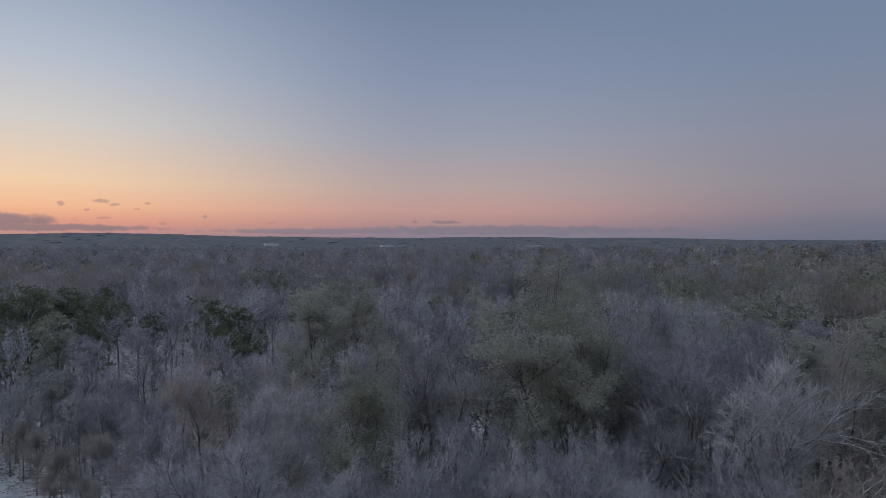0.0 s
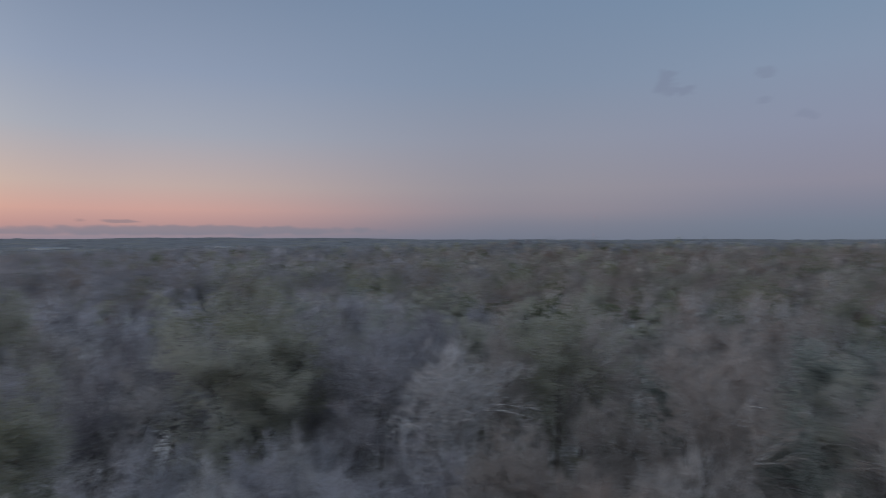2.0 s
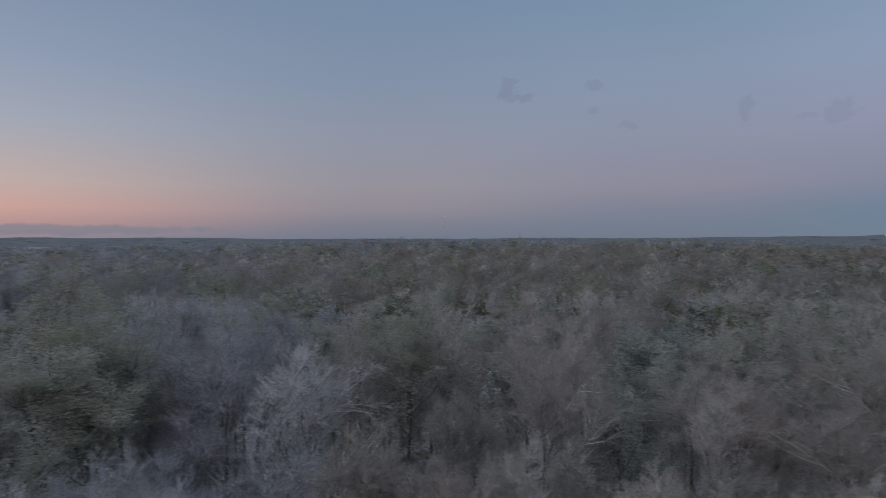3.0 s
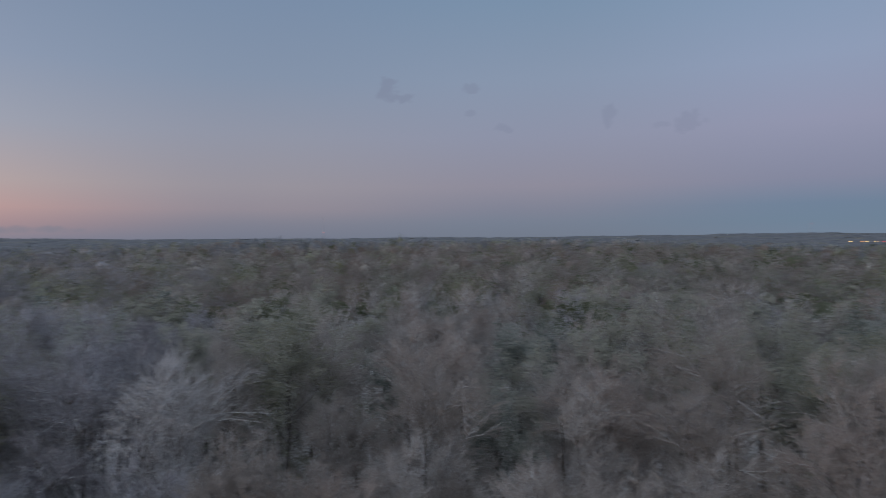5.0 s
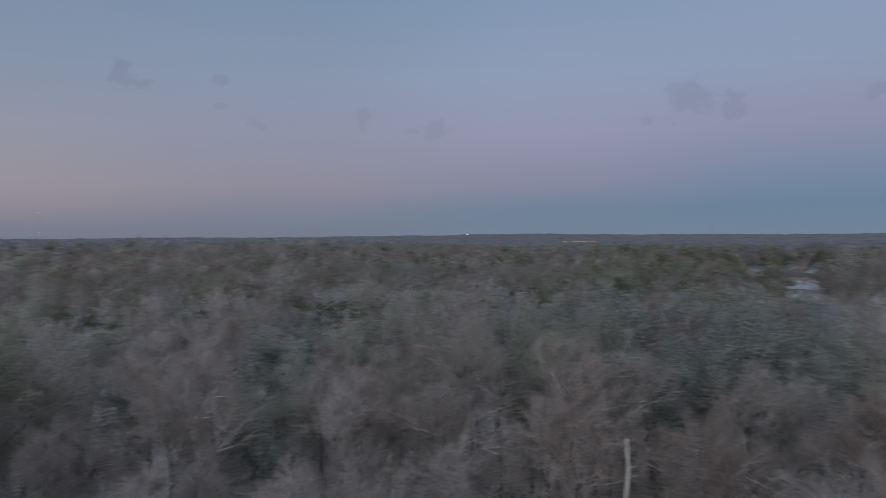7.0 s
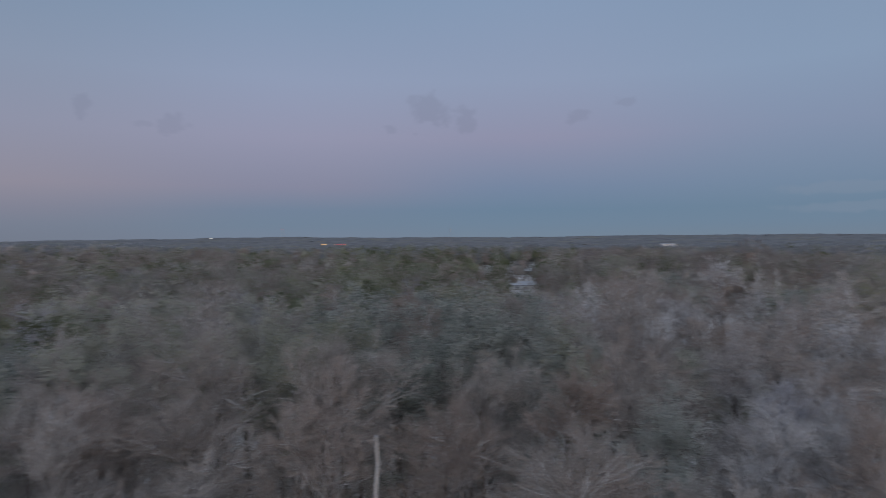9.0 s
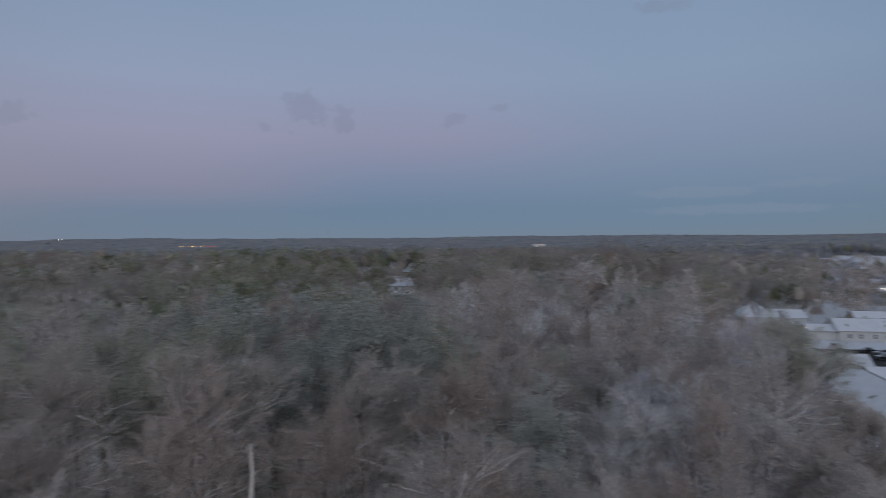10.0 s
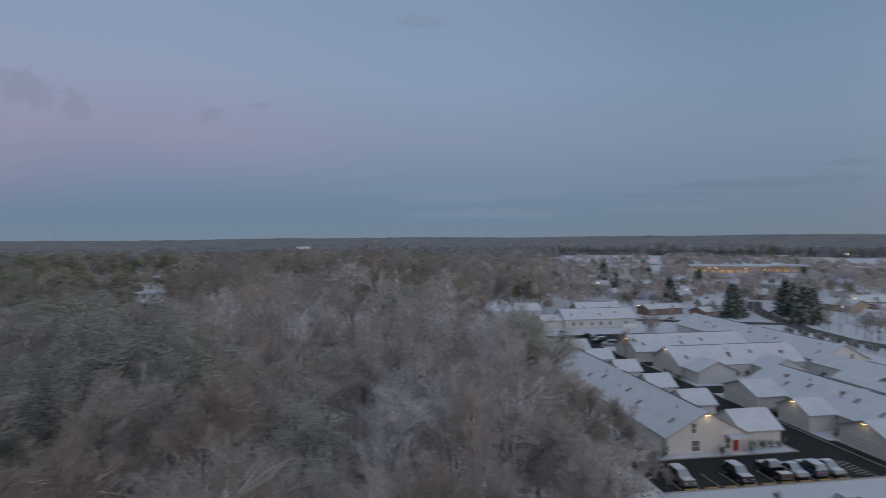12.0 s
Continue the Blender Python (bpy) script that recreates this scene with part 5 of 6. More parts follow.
def hall(b, d, w, depth, height, mat, label, extra=14.0, pane=None):
    """A large flat-roofed hall far off, with snow on its roof."""
    x, y = spot(b, d)
    root = new("hall")
    root.matrix_basis = Matrix.Translation((x, y, float(land(x, y)))) @ Matrix.Rotation(radians(-b + extra), 4, "Z")
    tagged(root, label, "building", "far halls")
    part("wall", boxes((-w / 2, w / 2, -depth / 2, depth / 2, -2, height)), mat, root)
    part("roof", soft_box(-w / 2 - 0.4, w / 2 + 0.4, -depth / 2 - 0.4, depth / 2 + 0.4, height, height + 0.8, 0.2), M_ROOF, root, "flat snow-covered roof")
    for i in range(int(w / 7)):
        c = -w / 2 + (i + 0.5) * 7
        part("shop_window", boxes((c - 2.4, c + 2.4, -depth / 2 - 0.12, -depth / 2, 0.6, 3.2)), pane or M_GLASS, root)
        part("awning", boxes((c - 3.1, c + 3.1, -depth / 2 - 1.2, -depth / 2, 3.4, 3.7)), M_TAN, root)
    return root


M_SHOP = lamp_material("lit_shop_window", (1.0, 0.60, 0.26), 0.13)
hall(154.6, 650, 78, 22, 6.5, M_TAN, "long low shopping hall with lit front and snowy roof", 0.0, M_SHOP)
M_SHOPDIM = lamp_material("dim_shop_window", (1.0, 0.55, 0.25), 0.05)
hall(159.0, 660, 70, 20, 6.0, M_TAN, "low tan shopping hall with a snowy flat roof", 0.0, M_SHOPDIM)
hall(164.7, 590, 40, 22, 8.0, M_BRICK, "brick hall with a snow-covered flat roof")
hall(159.0, 930, 14, 12, 4.0, M_BRICK, "small red-brown barn in a snowy field")
hall(-4.6, 1750, 70, 25, 22, M_WHITE, "pale long hall in the far valley")
hall(-15.5, 1900, 40, 20, 21, M_WHITE, "pale hall among far woods")
hall(8.5, 1650, 40, 20, 20, M_WHITE, "pale hall in the far woods")
hall(117.6, 1150, 22, 14, 19, M_WHITE, "white-roofed hall above far woods")
hall(134.6, 1300, 46, 18, 18, M_WHITE, "white-roofed hall beyond the wood")


def paving(name, pts, mat, label, z=0.03, thick=0.25, category="road"):
    """A flat slab over village points (u, v)."""
    bm = bmesh.new()
    top = [bm.verts.new((u, -v, z)) for u, v in pts]
    low = [bm.verts.new((u, -v, z - thick)) for u, v in pts]
    bm.faces.new(top)
    n = len(pts)
    for i in range(n):
        bm.faces.new((top[i], low[i], low[(i + 1) % n], top[(i + 1) % n]))
    bmesh.ops.recalc_face_normals(bm, faces=bm.faces[:])
    ob = part(name, bm, mat)
    place(ob)
    return tagged(ob, label, category, kind="structure")


paving("road", [(-12.4, -7), (-12.4, 30.1), (2, 30.1), (2, 29.0), (15.5, 29.0), (15.5, 28.1), (92, 28.1), (92, 52), (112, 52), (112, 14), (93, 14), (93, 20.6), (-1.6, 20.6), (-1.6, -7)], M_ASPHALT,
       "dark wet asphalt of a parking lot and drive between townhouses")
for uu in (14.8, 33, 61):
    paving("pavement", [(uu, 28.2), (uu, 34), (uu + 6, 34), (uu + 6, 28.2)], M_ASPHALT, "dark asphalt apron before garages", 0.034, category="pavement")


def ribbon(name, pts, width, mat, label, z=0.04):
    """A road strip along village points."""
    bm = bmesh.new()
    rows = []
    for i, (u, v) in enumerate(pts):
        a, b = pts[max(i - 1, 0)], pts[min(i + 1, len(pts) - 1)]
        d = Vector((b[0] - a[0], b[1] - a[1])).normalized()
        rows.append([bm.verts.new((u + s * -d.y * width / 2, -(v + s * d.x * width / 2), z)) for s in (-1, 1)])
    for r, q in zip(rows, rows[1:]):
        bm.faces.new((r[0], r[1], q[1], q[0]))
    bmesh.ops.recalc_face_normals(bm, faces=bm.faces[:])
    for f in bm.faces:
        if f.normal.z < 0:
            f.normal_flip()
    ob = place(part(name, bm, mat))
    return tagged(ob, label, "road", kind="structure")


ribbon("road", [(152, 54), (143, 67), (135, 86), (128, 99), (122, 113)], 7.0, M_ROAD, "dark asphalt side street before brick houses", 0.035)
ribbon("road", [(20, 118), (62, 110), (88, 108), (112, 112), (140, 121), (170, 135), (205, 160), (254, 190), (330, 235), (420, 270)], 6.5, M_ROAD, "dark asphalt village road curving through snow")
ribbon("road", [(596, 300), (580, 420), (560, 540), (540, 620)], 9.0, M_ASPHALT, "far dark highway across a snowy field", 0.5)


# parking lot: wheel stops, painted lines
stop = place(part("wheel_stop", soft_box(-0.09, 0.09, -0.95, 0.95, 0.02, 0.17, 0.03), M_YELLOW))
tagged(stop, "yellow-painted concrete wheel stop on the parking lot", "wheel stop", "wheel stops")
stop.matrix_basis = Matrix.Translation(V(-12.1, -3)) @ Matrix.Rotation(radians(-31.67), 4, "Z")
for k in range(1, 9):
    copy_thing(stop, Matrix.Translation(V(-12.1, -3 + 2.76 * k)) @ Matrix.Rotation(radians(-31.67), 4, "Z"))
line = place(part("marking", boxes((-11.9, -7.2, -0.06, 0.06, 0.0, 0.012)), M_LINE))
tagged(line, "white painted bay line on asphalt", "marking", "bay lines")
line.matrix_basis = VIL @ Matrix.Translation((0, 3 + 1.38, 0.034))
for k in range(1, 10):
    copy_thing(line, VIL @ Matrix.Translation((0, 3 + 1.38 - 2.76 * k, 0.034)))
for k in range(8):
    copy_thing(line, VIL @ Matrix.Translation((-11.4 + k * 0.75, -23.4, 0.034)) @ Matrix.Rotation(radians(58), 4, "Z") @ Matrix.Diagonal((0.55, 1, 1, 1)) @ Matrix.Translation((9.5, 0, 0)))
place(tagged(part("kerb", boxes((-1.75, -1.55, -20.4, 7, -0.2, 0.16), (-12.65, -12.45, -30, 7, -0.2, 0.14), (-1.6, 93, -20.75, -20.6, -0.2, 0.15), (-12, 17, -28.15, -28.0, -0.2, 0.13), (30, 92, -28.25, -28.1, -0.2, 0.12)), M_FASCIA),
             "snowy concrete kerb along the asphalt", "kerb", kind="structure"))
place(tagged(part("pavement", boxes((-1.5, -0.1, -13, 2, -0.2, 0.12)), M_SNOW), "snow-covered footpath before the townhouse", "pavement", kind="structure"))

place(tagged(part("fence_panel", boxes((123.2, 123.4, -55.5, -50, 0, 1.7)), M_WHITE), "plain white fence panel before the long hall", "fence"))

# the porch with its red door
porch = place(tagged(part("porch", soft_box(-1.5, 0.0, -12.5, -9.5, 2.5, 2.78, 0.08), M_ROOF), "small snowy porch roof over a red front door", "porch"))
part("beam", soft_box(-1.42, -1.3, -12.4, -9.6, 2.32, 2.5, 0.02), M_WHITE, porch)
part("door", boxes((-0.07, 0.0, -11.75, -10.8, 0.1, 2.15)), M_RED, porch, "red front door")
part("door_frame", boxes((-0.09, 0.0, -10.8, -10.7, 0.1, 2.25), (-0.09, 0.0, -11.85, -11.75, 0.1, 2.25), (-0.09, 0.0, -11.85, -10.7, 2.15, 2.27)), M_WHITE, porch)
part("pillar", soft_box(-1.42, -1.3, -12.4, -12.28, 0.1, 2.34, 0.02), M_WHITE, porch)
part("pillar", soft_box(-1.42, -1.3, -9.72, -9.6, 0.1, 2.34, 0.02), M_WHITE, porch)
part("step", soft_box(-1.45, -0.02, -12.3, -10.2, 0.08, 0.22, 0.03), M_WHITE, porch)


# ---------------------------------------------------------------- vehicles
def car(u, v, turn, mat, kind, label):
    """A parked car with snow on bonnet, roof and boot; x is its length."""
    root = new({"pickup": "pickup_truck", "suv": "car", "sedan": "car"}[kind])
    root.matrix_basis = Matrix.Translation(V(u, v, 0.03)) @ Matrix.Rotation(radians(-31.67 + turn), 4, "Z")
    tagged(root, label, "car", "parked cars")
    roof = {"sedan": 1.45, "suv": 1.72, "pickup": 1.85}[kind]
    belt = roof * 0.62
    L, W = {"sedan": (4.7, 0.9), "suv": (4.75, 0.94), "pickup": (5.5, 0.98)}[kind]
    h = L / 2
    prof = [(-h, 0.35), (h, 0.35), (h + 0.03, 0.62), (h - 0.12, belt * 0.82), (h * 0.46, belt), (-h * 0.62, belt), (-h + 0.1, belt * 0.97), (-h, 0.7)]
    bm = bmesh.new()
    a = [bm.verts.new((x, -W, z)) for x, z in prof]
    b = [bm.verts.new((x, W, z)) for x, z in prof]
    bm.faces.new(a)
    bm.faces.new(b[::-1])
    for i in range(len(prof)):
        bm.faces.new((a[(i + 1) % len(prof)], a[i], b[i], b[(i + 1) % len(prof)]))
    bmesh.ops.recalc_face_normals(bm, faces=bm.faces[:])
    bmesh.ops.bevel(bm, geom=bm.edges[:], offset=0.07, segments=2, affect="EDGES")
    part("body", bm, mat, root)
    c0, c1 = {"sedan": (-h * 0.62, h * 0.42), "suv": (-h * 0.92, h * 0.42), "pickup": (-h * 0.12, h * 0.5)}[kind]
    t0, t1 = {"sedan": (c0 + 0.75, c1 - 0.85), "suv": (c0 + 0.3, c1 - 0.75), "pickup": (c0 + 0.12, c1 - 0.7)}[kind]
    bm = bmesh.new()
    lo = [bm.verts.new(p) for p in ((c0, -W + 0.06, belt - 0.03), (c1, -W + 0.06, belt - 0.03), (c1, W - 0.06, belt - 0.03), (c0, W - 0.06, belt - 0.03))]
    hi = [bm.verts.new(p) for p in ((t0, -W + 0.24, roof - 0.06), (t1, -W + 0.24, roof - 0.06), (t1, W - 0.24, roof - 0.06), (t0, W - 0.24, roof - 0.06))]
    bm.faces.new(hi)
    for i in range(4):
        bm.faces.new((lo[i], lo[(i + 1) % 4], hi[(i + 1) % 4], hi[i]))
    bmesh.ops.bevel(bm, geom=bm.edges[:], offset=0.04, segments=2, affect="EDGES")
    part("windows", bm, M_GLASS, root)
    part("roof_panel", soft_box(t0 - 0.02, t1 + 0.02, -W + 0.22, W - 0.22, roof - 0.07, roof, 0.03), mat, root)
    part("roof_snow", soft_box(t0 - 0.03, t1 + 0.05, -W + 0.2, W - 0.2, roof - 0.02, roof + 0.13, 0.065), M_SNOW, root, "snow lying on the roof")
    part("bonnet_snow", soft_box(c1 + 0.05, h - 0.2, -W + 0.12, W - 0.12, belt - 0.08, belt + 0.06, 0.06), M_SNOW, root)
    for nm, xa, xb in (("windscreen_snow", c1, t1), ("rear_window_snow", c0, t0)):
        out = 0.06 if xa > 0 else -0.06
        bm = bmesh.new()
        q = [bm.verts.new(p) for p in ((xa + out, -W + 0.1, belt), (xa + out, W - 0.1, belt), (xb + out, W - 0.26, roof + 0.02), (xb + out, -W + 0.26, roof + 0.02))]
        bm.faces.new(q)
        bmesh.ops.solidify(bm, geom=bm.faces[:], thickness=0.05)
        bmesh.ops.recalc_face_normals(bm, faces=bm.faces[:])
        part(nm, bm, M_SNOW, root)
    if kind == "pickup":
        part("bed_snow", soft_box(-h + 0.12, c0 - 0.1, -W + 0.12, W - 0.12, belt - 0.1, belt + 0.0, 0.03), M_SNOW, root, "snow in the open bed")
    elif kind == "sedan":
        part("boot_snow", soft_box(-h + 0.1, c0 - 0.02, -W + 0.14, W - 0.14, belt - 0.05, belt + 0.03, 0.03), M_SNOW, root)
    for sx in (-h * 0.62, h * 0.62):
        for sy in (-1, 1):
            ty = part("wheel", rod(bmesh.new(), (sx, sy * (W - 0.2), 0.33), (sx, sy * (W + 0.01), 0.33), 0.33, 0.33, 16), M_RUBBER, root)
            part("rim", rod(bmesh.new(), (sx, sy * (W - 0.02), 0.33), (sx, sy * (W + 0.025), 0.33), 0.21, 0.19, 12), M_STEEL, ty)
    for sy in (-1, 1):
        part("headlight", soft_box(h - 0.12, h + 0.03, sy * (W - 0.3) - 0.17, sy * (W - 0.3) + 0.17, 0.62, 0.76, 0.03), M_STEEL, root)
        part("tail_light", soft_box(-h - 0.02, -h + 0.08, sy * (W - 0.2) - 0.12, sy * (W - 0.2) + 0.12, 0.72, 0.92, 0.02), M_RED, root)
    part("front_bumper", soft_box(h - 0.05, h + 0.09, -W + 0.05, W - 0.05, 0.36, 0.55, 0.04), M_TRIM, root)
    part("rear_bumper", soft_box(-h - 0.09, -h + 0.05, -W + 0.05, W - 0.05, 0.36, 0.55, 0.04), M_TRIM, root)
    return root


P_BLACK, P_GREY, P_SILVER, P_BLUE, P_WHITE = paint("black_paint", 0.012, 0.012, 0.014), paint("grey_paint", 0.09, 0.095, 0.10), paint("silver_paint", 0.38, 0.39, 0.40), paint("blue_paint", 0.03, 0.05, 0.10), paint("cream_paint", 0.6, 0.6, 0.58)
bay = lambda k: -3 + 2.76 * k
car(-9.4, bay(0), 180, P_GREY, "suv", "grey snow-covered estate car at a wheel stop")
car(-9.5, bay(3), 180, P_BLACK, "suv", "black car capped with snow on the parking lot")
car(-9.2, bay(5), 0, P_BLACK, "pickup", "black pickup truck with snow in its bed")
car(-9.4, bay(6), 180, P_SILVER, "sedan", "silver saloon car under fresh snow")
car(-9.3, bay(7), 0, P_BLUE, "suv", "dark blue car with snow-covered roof, rear to the lawn")
car(-9.4, bay(8), 180, P_SILVER, "sedan", "silver car thickly covered with snow")
car(-20.5, 11.5, 90, P_WHITE, "suv", "snow-covered van-like car beyond the lawn strip")
car(107.8, 30, 90, P_BLACK, "sedan", "black car parked at the end of the drive")
car(102.8, 32, 80, P_GREY, "suv", "grey snow-topped car on the far lot")
car(97, 30, 100, P_BLACK, "suv", "dark car beside a red-brown car on the far lot")
car(91, 31, 75, P_SILVER, "suv", "pale car covered with snow on the drive")
car(113, 24, 0, P_WHITE, "suv", "cream van-like car in snow by the hall")
car(18.0, 33.2, 90, P_SILVER, "sedan", "snow-buried car between two garages")
car(138.5, 77, 20, P_WHITE, "sedan", "white car on the side street")


# ---------------------------------------------------------------- garden trees, shrubs, poles
PINE = [tree_kind("pine", *conifer(s, 12.0, w, 17, 10, 11), M_BARK, M_NEEDLE) for s, w in ((51, 10.5), (52, 9.5))]
for i, (u, v, hgt) in enumerate(((339, 135, 16), (271, 114, 12), (203, 112, 13), (143, 106, 14.5), (148, 111, 13), (142, 129, 16), (145, 134, 14), (121, 120, 14.5), (124, 126, 14), (259, 161, 14), (270, 240, 13), (222, 104, 12), (300, 150, 13))):
    p = V(u, v)
    plant(PINE[i % 2], p.x, p.y, float(land(p.x, p.y)) - 0.1, i * 1.7, hgt / 12.0, "dark green pine with a little snow on its boughs", "village pines")
rngg = np.random.default_rng(12)
for u, v, hgt, k in ((88, 41, 9, "F"), (93, 46, 8, "B"), (70, 28.5, 6, "F"), (125, 87, 8, "F"), (128, 72, 7, "F"), (228, 69, 13, "B"), (200, 67, 12, "B"), (184, 83, 11, "B"), (112, 114, 6, "B"), (87, 114, 6, "F"),
                     (100, 128, 7, "B"), (176, 60, 11, "F"), (160, 70, 10, "B"), (180, 100, 9, "F"), (215, 60, 13, "F"), (172, 150, 8, "B"), (135, 150, 7, "F"), (150, 140, 7, "F"), (190, 120, 9, "B"), (245, 85, 12, "B"),
                     (190, 40, 13, "B"), (205, 45, 14, "F"), (175, 34, 13, "B"), (140, 10, 12, "F"), (150, 4, 13, "B"), (135, 16, 9, "F"), (225, 30, 13, "F"), (193, 153, 15, "B"), (199, 149, 12, "B"), (140, 140, 10, "B"), (116, 134, 8, "F"), (108, 107, 4.5, "B"), (104, 108.5, 4, "B"), (100, 111, 5, "B"), (94, 112, 4, "F"), (87, 115, 8, "B"), (80, 110, 9, "F"), (71, 104, 8, "B"), (66, 108, 9, "F"), (126, 87, 9, "B"), (149, 99, 5, "B"),
                     (120, 150, 9, "B"), (108, 140, 8, "B"), (98, 133, 9, "F"), (160, 150, 11, "B"), (146, 158, 10, "F"), (178, 170, 12, "B"), (71, 26.6, 8, "B"), (100, 50, 7.5, "B"), (97, 47, 7, "F"), (104, 116, 7, "B"), (94, 118, 8, "B"), (82, 118, 7, "B"), (72, 117, 8, "B"), (112, 122, 6, "B"), (118, 106, 5, "B"), (64, 116, 7, "F"), (126, 140, 8, "B"), (88, 124, 8, "B"), (92, 128, 8, "B"), (82, 130, 9, "B")):
    p = V(u, v)
    ks = MID_F if k == "F" else MID_B
    plant(ks[int(rngg.integers(0, 4))], p.x, p.y, float(land(p.x, p.y)) - 0.1, rngg.uniform(0, 6), hgt / H0, "small leafless garden tree with snow on its twigs", "village trees")


def village_trees():
    """Garden trees farther off in the village: one mesh of stems and clumps."""
    rng = np.random.default_rng(77)
    n = 1900
    u, v = rng.uniform(150, 640, n), rng.uniform(30, 420, n)
    x, y = 48.9 + u * CU + v * SU, -85.1 + u * SU - v * CU
    keep = open_ground(x, y)
    r, b = np.hypot(x, y), np.degrees(np.arctan2(x, y))
    keep &= ~((b > 151.8) & (b < 161) & (r > 470) & (r < 680)) & ~((np.abs(b - 149.2) < 0.6) & (r > 480))
    for hu, hv, *_ in HOUSES:
        keep &= np.hypot(u - hu, v - hv) > 11
    x, y = x[keep], y[keep]
    n, per = len(x), 200
    z, h = land(x, y), rng.uniform(6.5, 15, len(x))
    d = unit(rng.normal(size=(n, per, 3)))
    d[..., 2] = np.abs(d[..., 2]) * 1.1 - 0.4
    w = h * rng.uniform(0.5, 0.8, n)
    c = (np.stack([x, y, z + h * 0.6], 1)[:, None] + d * (rng.uniform(0.2, 1, (n, per, 1)) ** 0.6) * np.stack([w / 2, w / 2, h * 0.42], 1)[:, None]).reshape(-1, 3)
    nrm = unit(unit(d.reshape(-1, 3)) + rng.normal(size=c.shape) * 0.5)
    sd = unit(np.cross(np.array([0, 0, 1.0]) + rng.normal(size=c.shape) * 0.3, nrm))
    up = np.cross(nrm, sd)
    s = 0.62 * rng.uniform(0.6, 1.5, (n * per, 1))
    soft = unit(d.reshape(-1, 3) * 0.9 + np.array([0, 0, 0.1]) + rng.normal(size=c.shape) * 0.2)
    vv = np.stack([c - sd * s * 0.25, c + sd * s * 0.25, c + up * s * 1.7], 1).reshape(-1, 3)
    t = np.arange(len(vv)).reshape(-1, 3)
    kind = np.repeat(rng.choice([0, 1, 1, 0, 1, 1, 2], n), per)
    stem = np.stack([np.stack([x, y, z - 0.2], 1), np.stack([x, y, z + h * 0.8], 1)], 1)
    sv, st = spikes(stem, 0.16)
    me = mesh_of("garden_trees", np.concatenate([vv, sv]), np.concatenate([t, st + len(vv)]), [M_FROST, M_BROWN, M_DARKLEAF, M_BARK],
                 np.concatenate([kind, np.full(len(st), 3)]), np.concatenate([np.repeat(rng.uniform(size=n), per * 3), np.zeros(len(sv))]), np.concatenate([np.repeat(soft, 3, 0), np.zeros((len(sv), 3))]))
    tagged(new("garden_trees", me), "bare and evergreen garden trees scattered through the village", "trees", kind="stuff")


village_trees()


def shrub_kind(seed, m):
    rng = np.random.default_rng(seed)
    stem = np.zeros((1, 3, 3))
    stem[0, :, 2] = (0, 0.2, 0.4)
    a = grow(rng, stem, 16, 4, 0.9, 45, 0.4, 0.0)
    b = grow(rng, a, 8, 2, 0.35, 40, 0.2, 0.3)
    pts = b.mean(1)
    return join(tubes(a, 0.02, 0.008, 3), spikes(b, 0.012)), blades(rng, pts[rng.integers(0, len(pts), 420)] + rng.normal(size=(420, 3)) * 0.08, 0.07, np.array([0, 0, 0.2])), m


SHRUBS = [shrub_kind(71, M_DARKLEAF), shrub_kind(72, M_FROST), shrub_kind(73, M_NEEDLE)]
SHRUB_MESH = [(mesh_of("stems", *a, [M_BARK]), mesh_of("foliage", *b, [m])) for a, b, m in SHRUBS]
for i, (u, v, sc) in enumerate(((-1.0, 8.4, 1.2), (-0.9, 13.2, 1.35), (0.6, 14.4, 1.3), (0.5, 16.2, 1.2), (0.7, 17.9, 1.1), (0.6, 19.2, 1.0), (-0.6, -0.8, 1.6), (-1.0, -2.2, 1.9), (1.0, -1.6, 1.5), (16.6, 30.5, 1.1), (17.4, 31.5, 1.2), (3.5, 31.5, 1.1),
                                (4.4, 32.6, 1.0), (46, 29, 1.0), (48.5, 28.8, 0.9), (51, 28.6, 0.9), (53.5, 28.5, 1.0), (46.5, 43, 1.3), (46.2, 45.5, 1.2), (68, 30, 1.1), (30.5, 29.6, 0.9), (2.2, 21.3, 0.8), (-17, 5.5, 1.2), (16.2, 31.8, 1.2), (34, 40, 1.4), (35.5, 43, 1.3), (42, 61.5, 1.4), (45, 27.5, 1.3), (73, 33, 1.8), (74.5, 34, 1.6)) + tuple((58 + 2.3 * k, 97.5 + 0.06 * k + (k % 3) * 0.7, 1.7 + 0.35 * (k % 2)) for k in range(21))):
    root = new("shrub")
    p = V(u, v)
    root.matrix_basis = Matrix.Translation(p) @ Matrix.Rotation(i * 1.3, 4, "Z") @ Matrix.Diagonal((sc, sc, sc, 1))
    tagged(root, "low snow-dusted garden shrub beside a townhouse wall", "shrub", "garden shrubs")
    for nm, me in zip(("stems", "foliage"), SHRUB_MESH[i % 3]):
        new(nm, me).parent = root

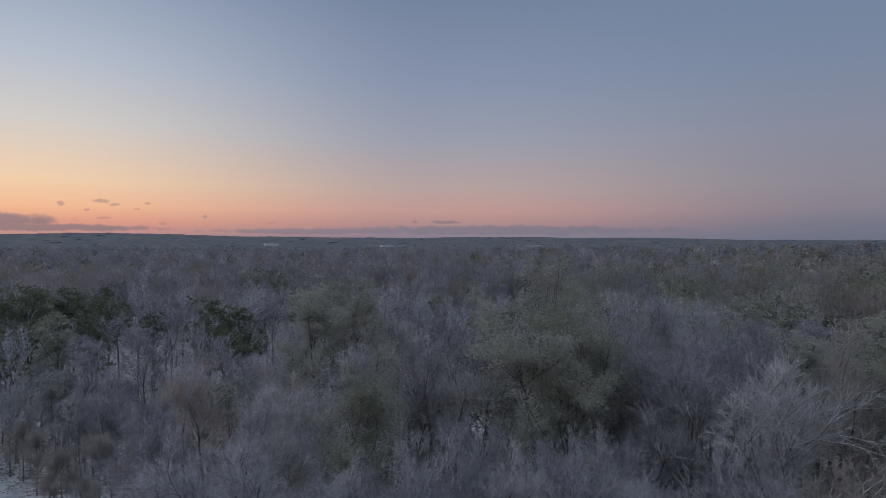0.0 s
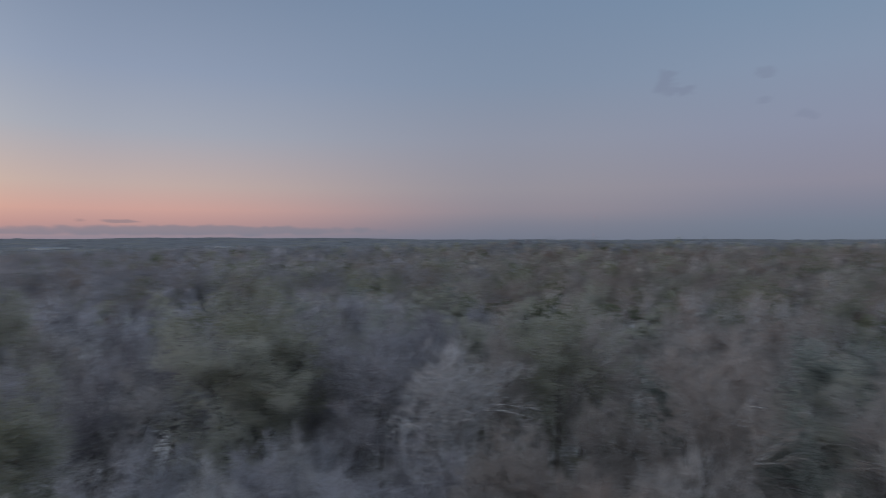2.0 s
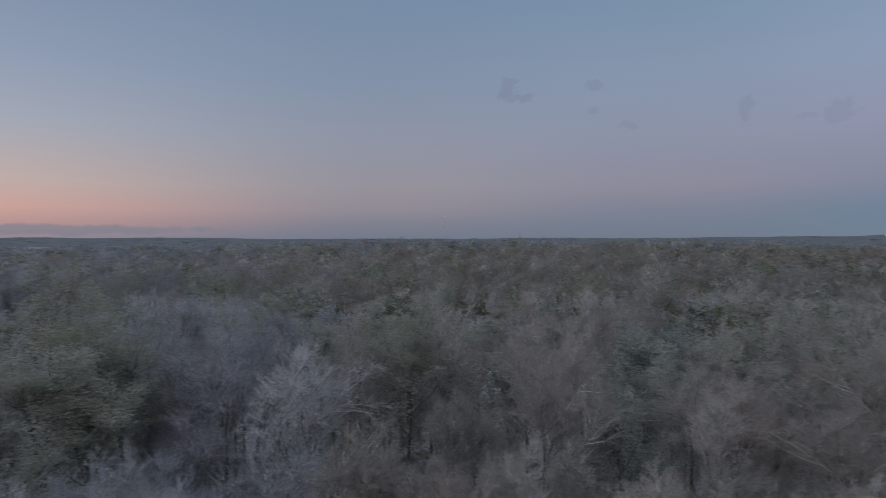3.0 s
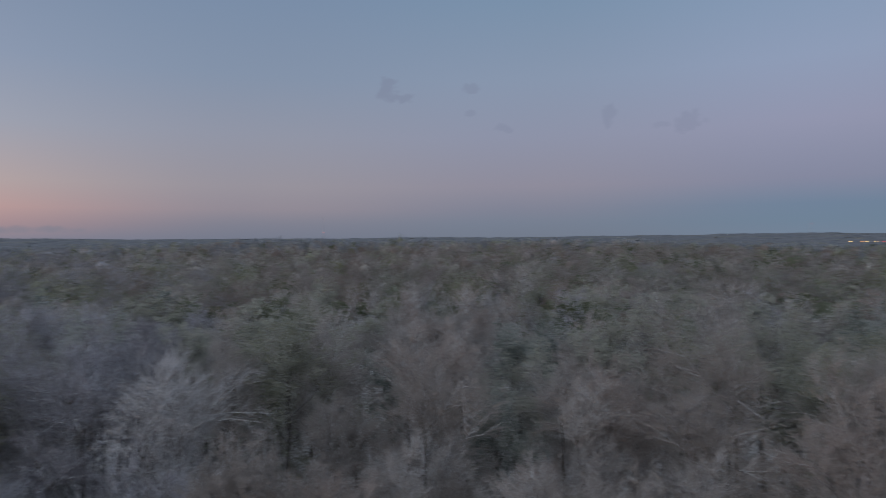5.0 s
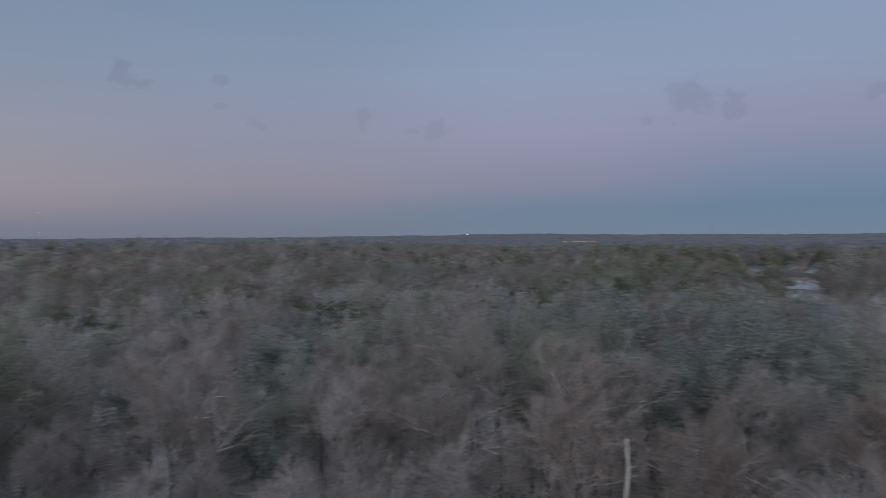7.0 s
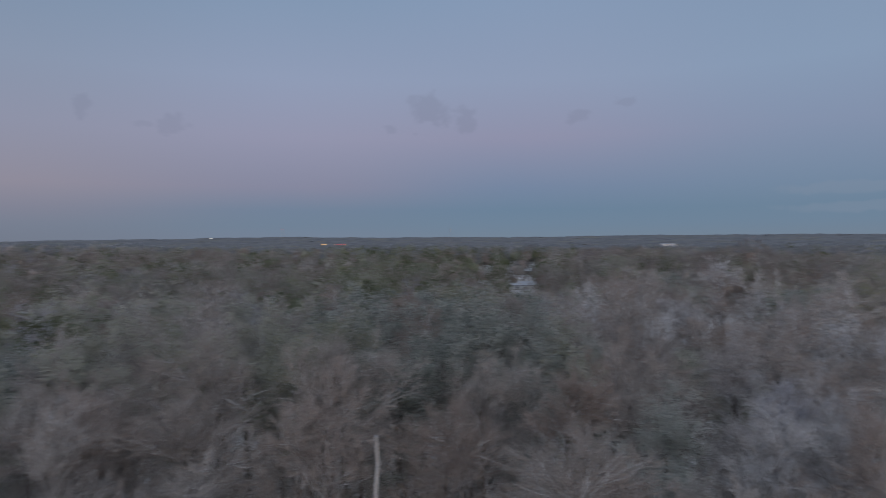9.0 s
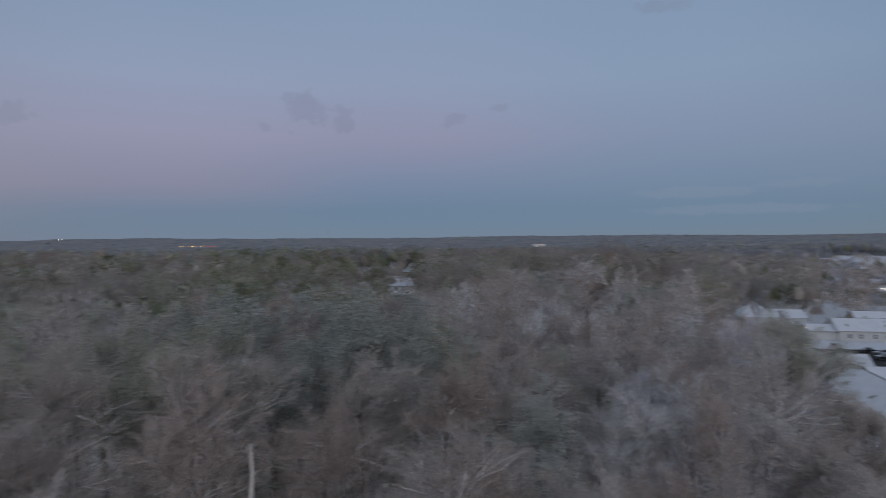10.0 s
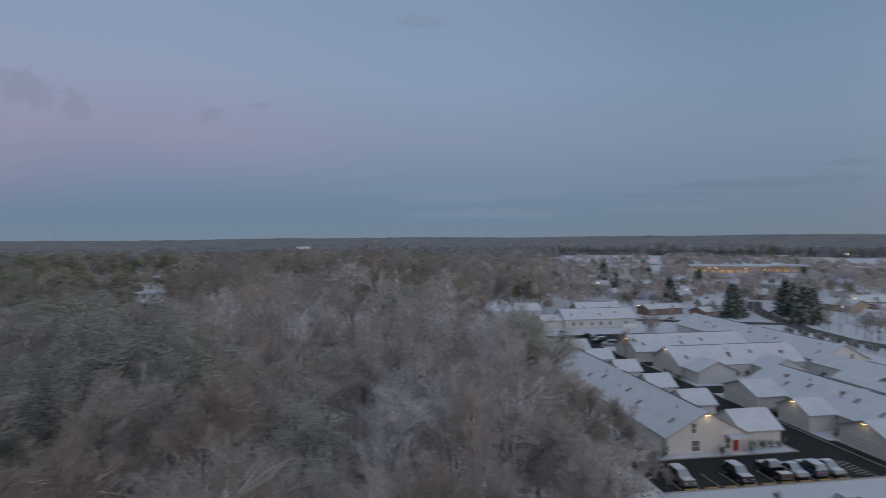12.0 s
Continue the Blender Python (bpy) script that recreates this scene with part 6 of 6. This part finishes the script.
# the pale dead trunk that stands up out of the wood
def dead_trunk(b, d, top):
    x, y = spot(b, d)
    rng = np.random.default_rng(4)
    ks = np.linspace(0, 1, 9)
    root = new("dead_tree")
    root.location = (x, y, float(land(x, y)))
    tagged(root, "pale bleached dead trunk with broken stubs in the wood", "tree trunk")
    line = np.stack([rng.normal(size=9) * 0.05, rng.normal(size=9) * 0.05, ks * (top + 0.3) - 0.3], 1)[None]
    me = mesh_of("trunk", *tubes(line, 0.24, 0.16, 10), [M_SNAG])
    smooth_wood(me)
    new("trunk", me).parent = root
    for i in range(5):
        a, z = rng.uniform(0, 6.28), 7 + i * 2.0
        part("stub", rod(bmesh.new(), (0, 0, z), (math.cos(a) * 0.6, math.sin(a) * 0.6, z + 0.45), 0.07, 0.03, 6), M_SNAG, root)
    part("snow_cap", soft_box(-0.14, 0.14, -0.14, 0.14, top - 0.02, top + 0.08, 0.03), M_SNOW, root)


dead_trunk(91.35, 49, 17.3)


def street_lamp(b, d, mat, height=7.0, lens=0.5, label="lit street lamp on a slim grey pole"):
    x, y = spot(b, d)
    z = float(land(x, y))
    root = new("street_lamp")
    root.location = (x, y, z)
    tagged(root, label, "street lamp", "street lamps")
    part("pole", rod(bmesh.new(), (0, 0, -0.3), (0, 0, height), 0.09, 0.06), M_STEEL, root)
    part("arm", rod(bmesh.new(), (0, 0, height - 0.1), (1.0, -0.3, height + 0.15), 0.04, 0.03, 6), M_STEEL, root)
    part("lens", soft_box(0.9 - lens / 2, 0.9 + lens / 2, -0.3 - lens / 2, -0.3 + lens / 2, height - 0.05, height + 0.12 + lens * 0.2, 0.03), mat, root, "glowing lens")


for b, d, m, hgt, ls in ((149.2, 600, M_REDLAMP, 14, 1.4), (163.4, 917, M_COOL, 7, 1.8), (164.1, 326, M_WARM, 5, 0.4), (163.3, 285, M_COOL, 5, 0.28), (148.0, 280, M_WARM, 3, 0.5), (150.9, 280, M_COOL, 3, 0.4),
                         (144.8, 400, M_WARM, 4, 0.7), (144.3, 398, M_COOL, 4, 0.6), (151.9, 347, M_COOL, 5, 0.5), (153.4, 341, M_COOL, 5, 0.4), (137.7, 262, M_WARM, 4, 0.5), (138.1, 335, M_COOL, 5, 0.5),
                         (153.6, 600, M_WARM, 7, 1.1), (154.2, 602, M_WARM, 7, 1.1), (156.5, 610, M_AMBER, 6, 0.7), (152.6, 590, M_AMBER, 6, 0.7), (158, 600, M_AMBER, 6, 0.6), (160.5, 560, M_AMBER, 6, 0.6), (162, 540, M_AMBER, 5, 0.5),
                         (149.6, 450, M_AMBER, 6, 0.6), (148.9, 470, M_AMBER, 6, 0.5), (145.6, 430, M_WARM, 5, 0.5)):
    street_lamp(b, d, m, hgt, ls)
street_lamp(99.42, 424, M_GREENLAMP, 3.2, 0.5, "slim pole with a green light in the wood")
# lights of a far road, over the treetops
for b, d, m in ((85.9, 1500, M_WARM), (86.6, 1500, M_AMBER), (86.9, 1520, M_WARM), (87.5, 1500, M_WARM), (88.0, 1490, M_REDLAMP), (88.4, 1500, M_REDLAMP), (88.6, 1510, M_AMBER)):
    street_lamp(b, d, m, 23.0, 2.0)


def mast(b, d, height, lights, girth=0.6):
    """A lattice mast with warning lights."""
    x, y = spot(b, d)
    z = float(land(x, y))
    root = new("radio_mast")
    root.location = (x, y, z)
    tagged(root, "slender grey lattice radio mast over far woods", "radio mast", "radio masts")
    for i in range(3):
        a = i * 2.094
        part("leg", rod(bmesh.new(), (math.cos(a) * girth, math.sin(a) * girth, -1), (math.cos(a) * girth * 0.5, math.sin(a) * girth * 0.5, height), 0.14, 0.1, 5), M_STEEL, root)
    bm = bmesh.new()
    n = int(height / 4)
    for i in range(n):
        for j in range(3):
            a, c = j * 2.094, (j + 1) * 2.094
            g0, g1 = girth * (1 - 0.5 * i / n), girth * (1 - 0.5 * (i + 1) / n)
            rod(bm, (math.cos(a) * g0, math.sin(a) * g0, i * height / n), (math.cos(c) * g1, math.sin(c) * g1, (i + 1) * height / n), 0.06, 0.06, 4)
    part("lattice", bm, M_STEEL, root)
    for h, m in lights:
        bm = bmesh.new()
        bmesh.ops.create_icosphere(bm, subdivisions=2, radius=d * 0.0004, matrix=Matrix.Translation((0, 0, h)))
        part("beacon", bm, m, root, "glowing warning light")


M_BEACON = lamp_material("dim_beacon", (1.0, 0.25, 0.2), 1.5)
mast(98.3, 1800, 70, (), 1.6)
mast(83.2, 2600, 78, ((78, M_BEACON),), 0.5)
M_CLEAR = lamp_material("clear_beacon", (1.0, 0.97, 0.9), 4.0)
mast(77.1, 2600, 44, ((44, M_CLEAR),), 0.5)
mast(41.6, 2600, 128, ((128, M_BEACON), (58, M_BEACON)), 0.4)
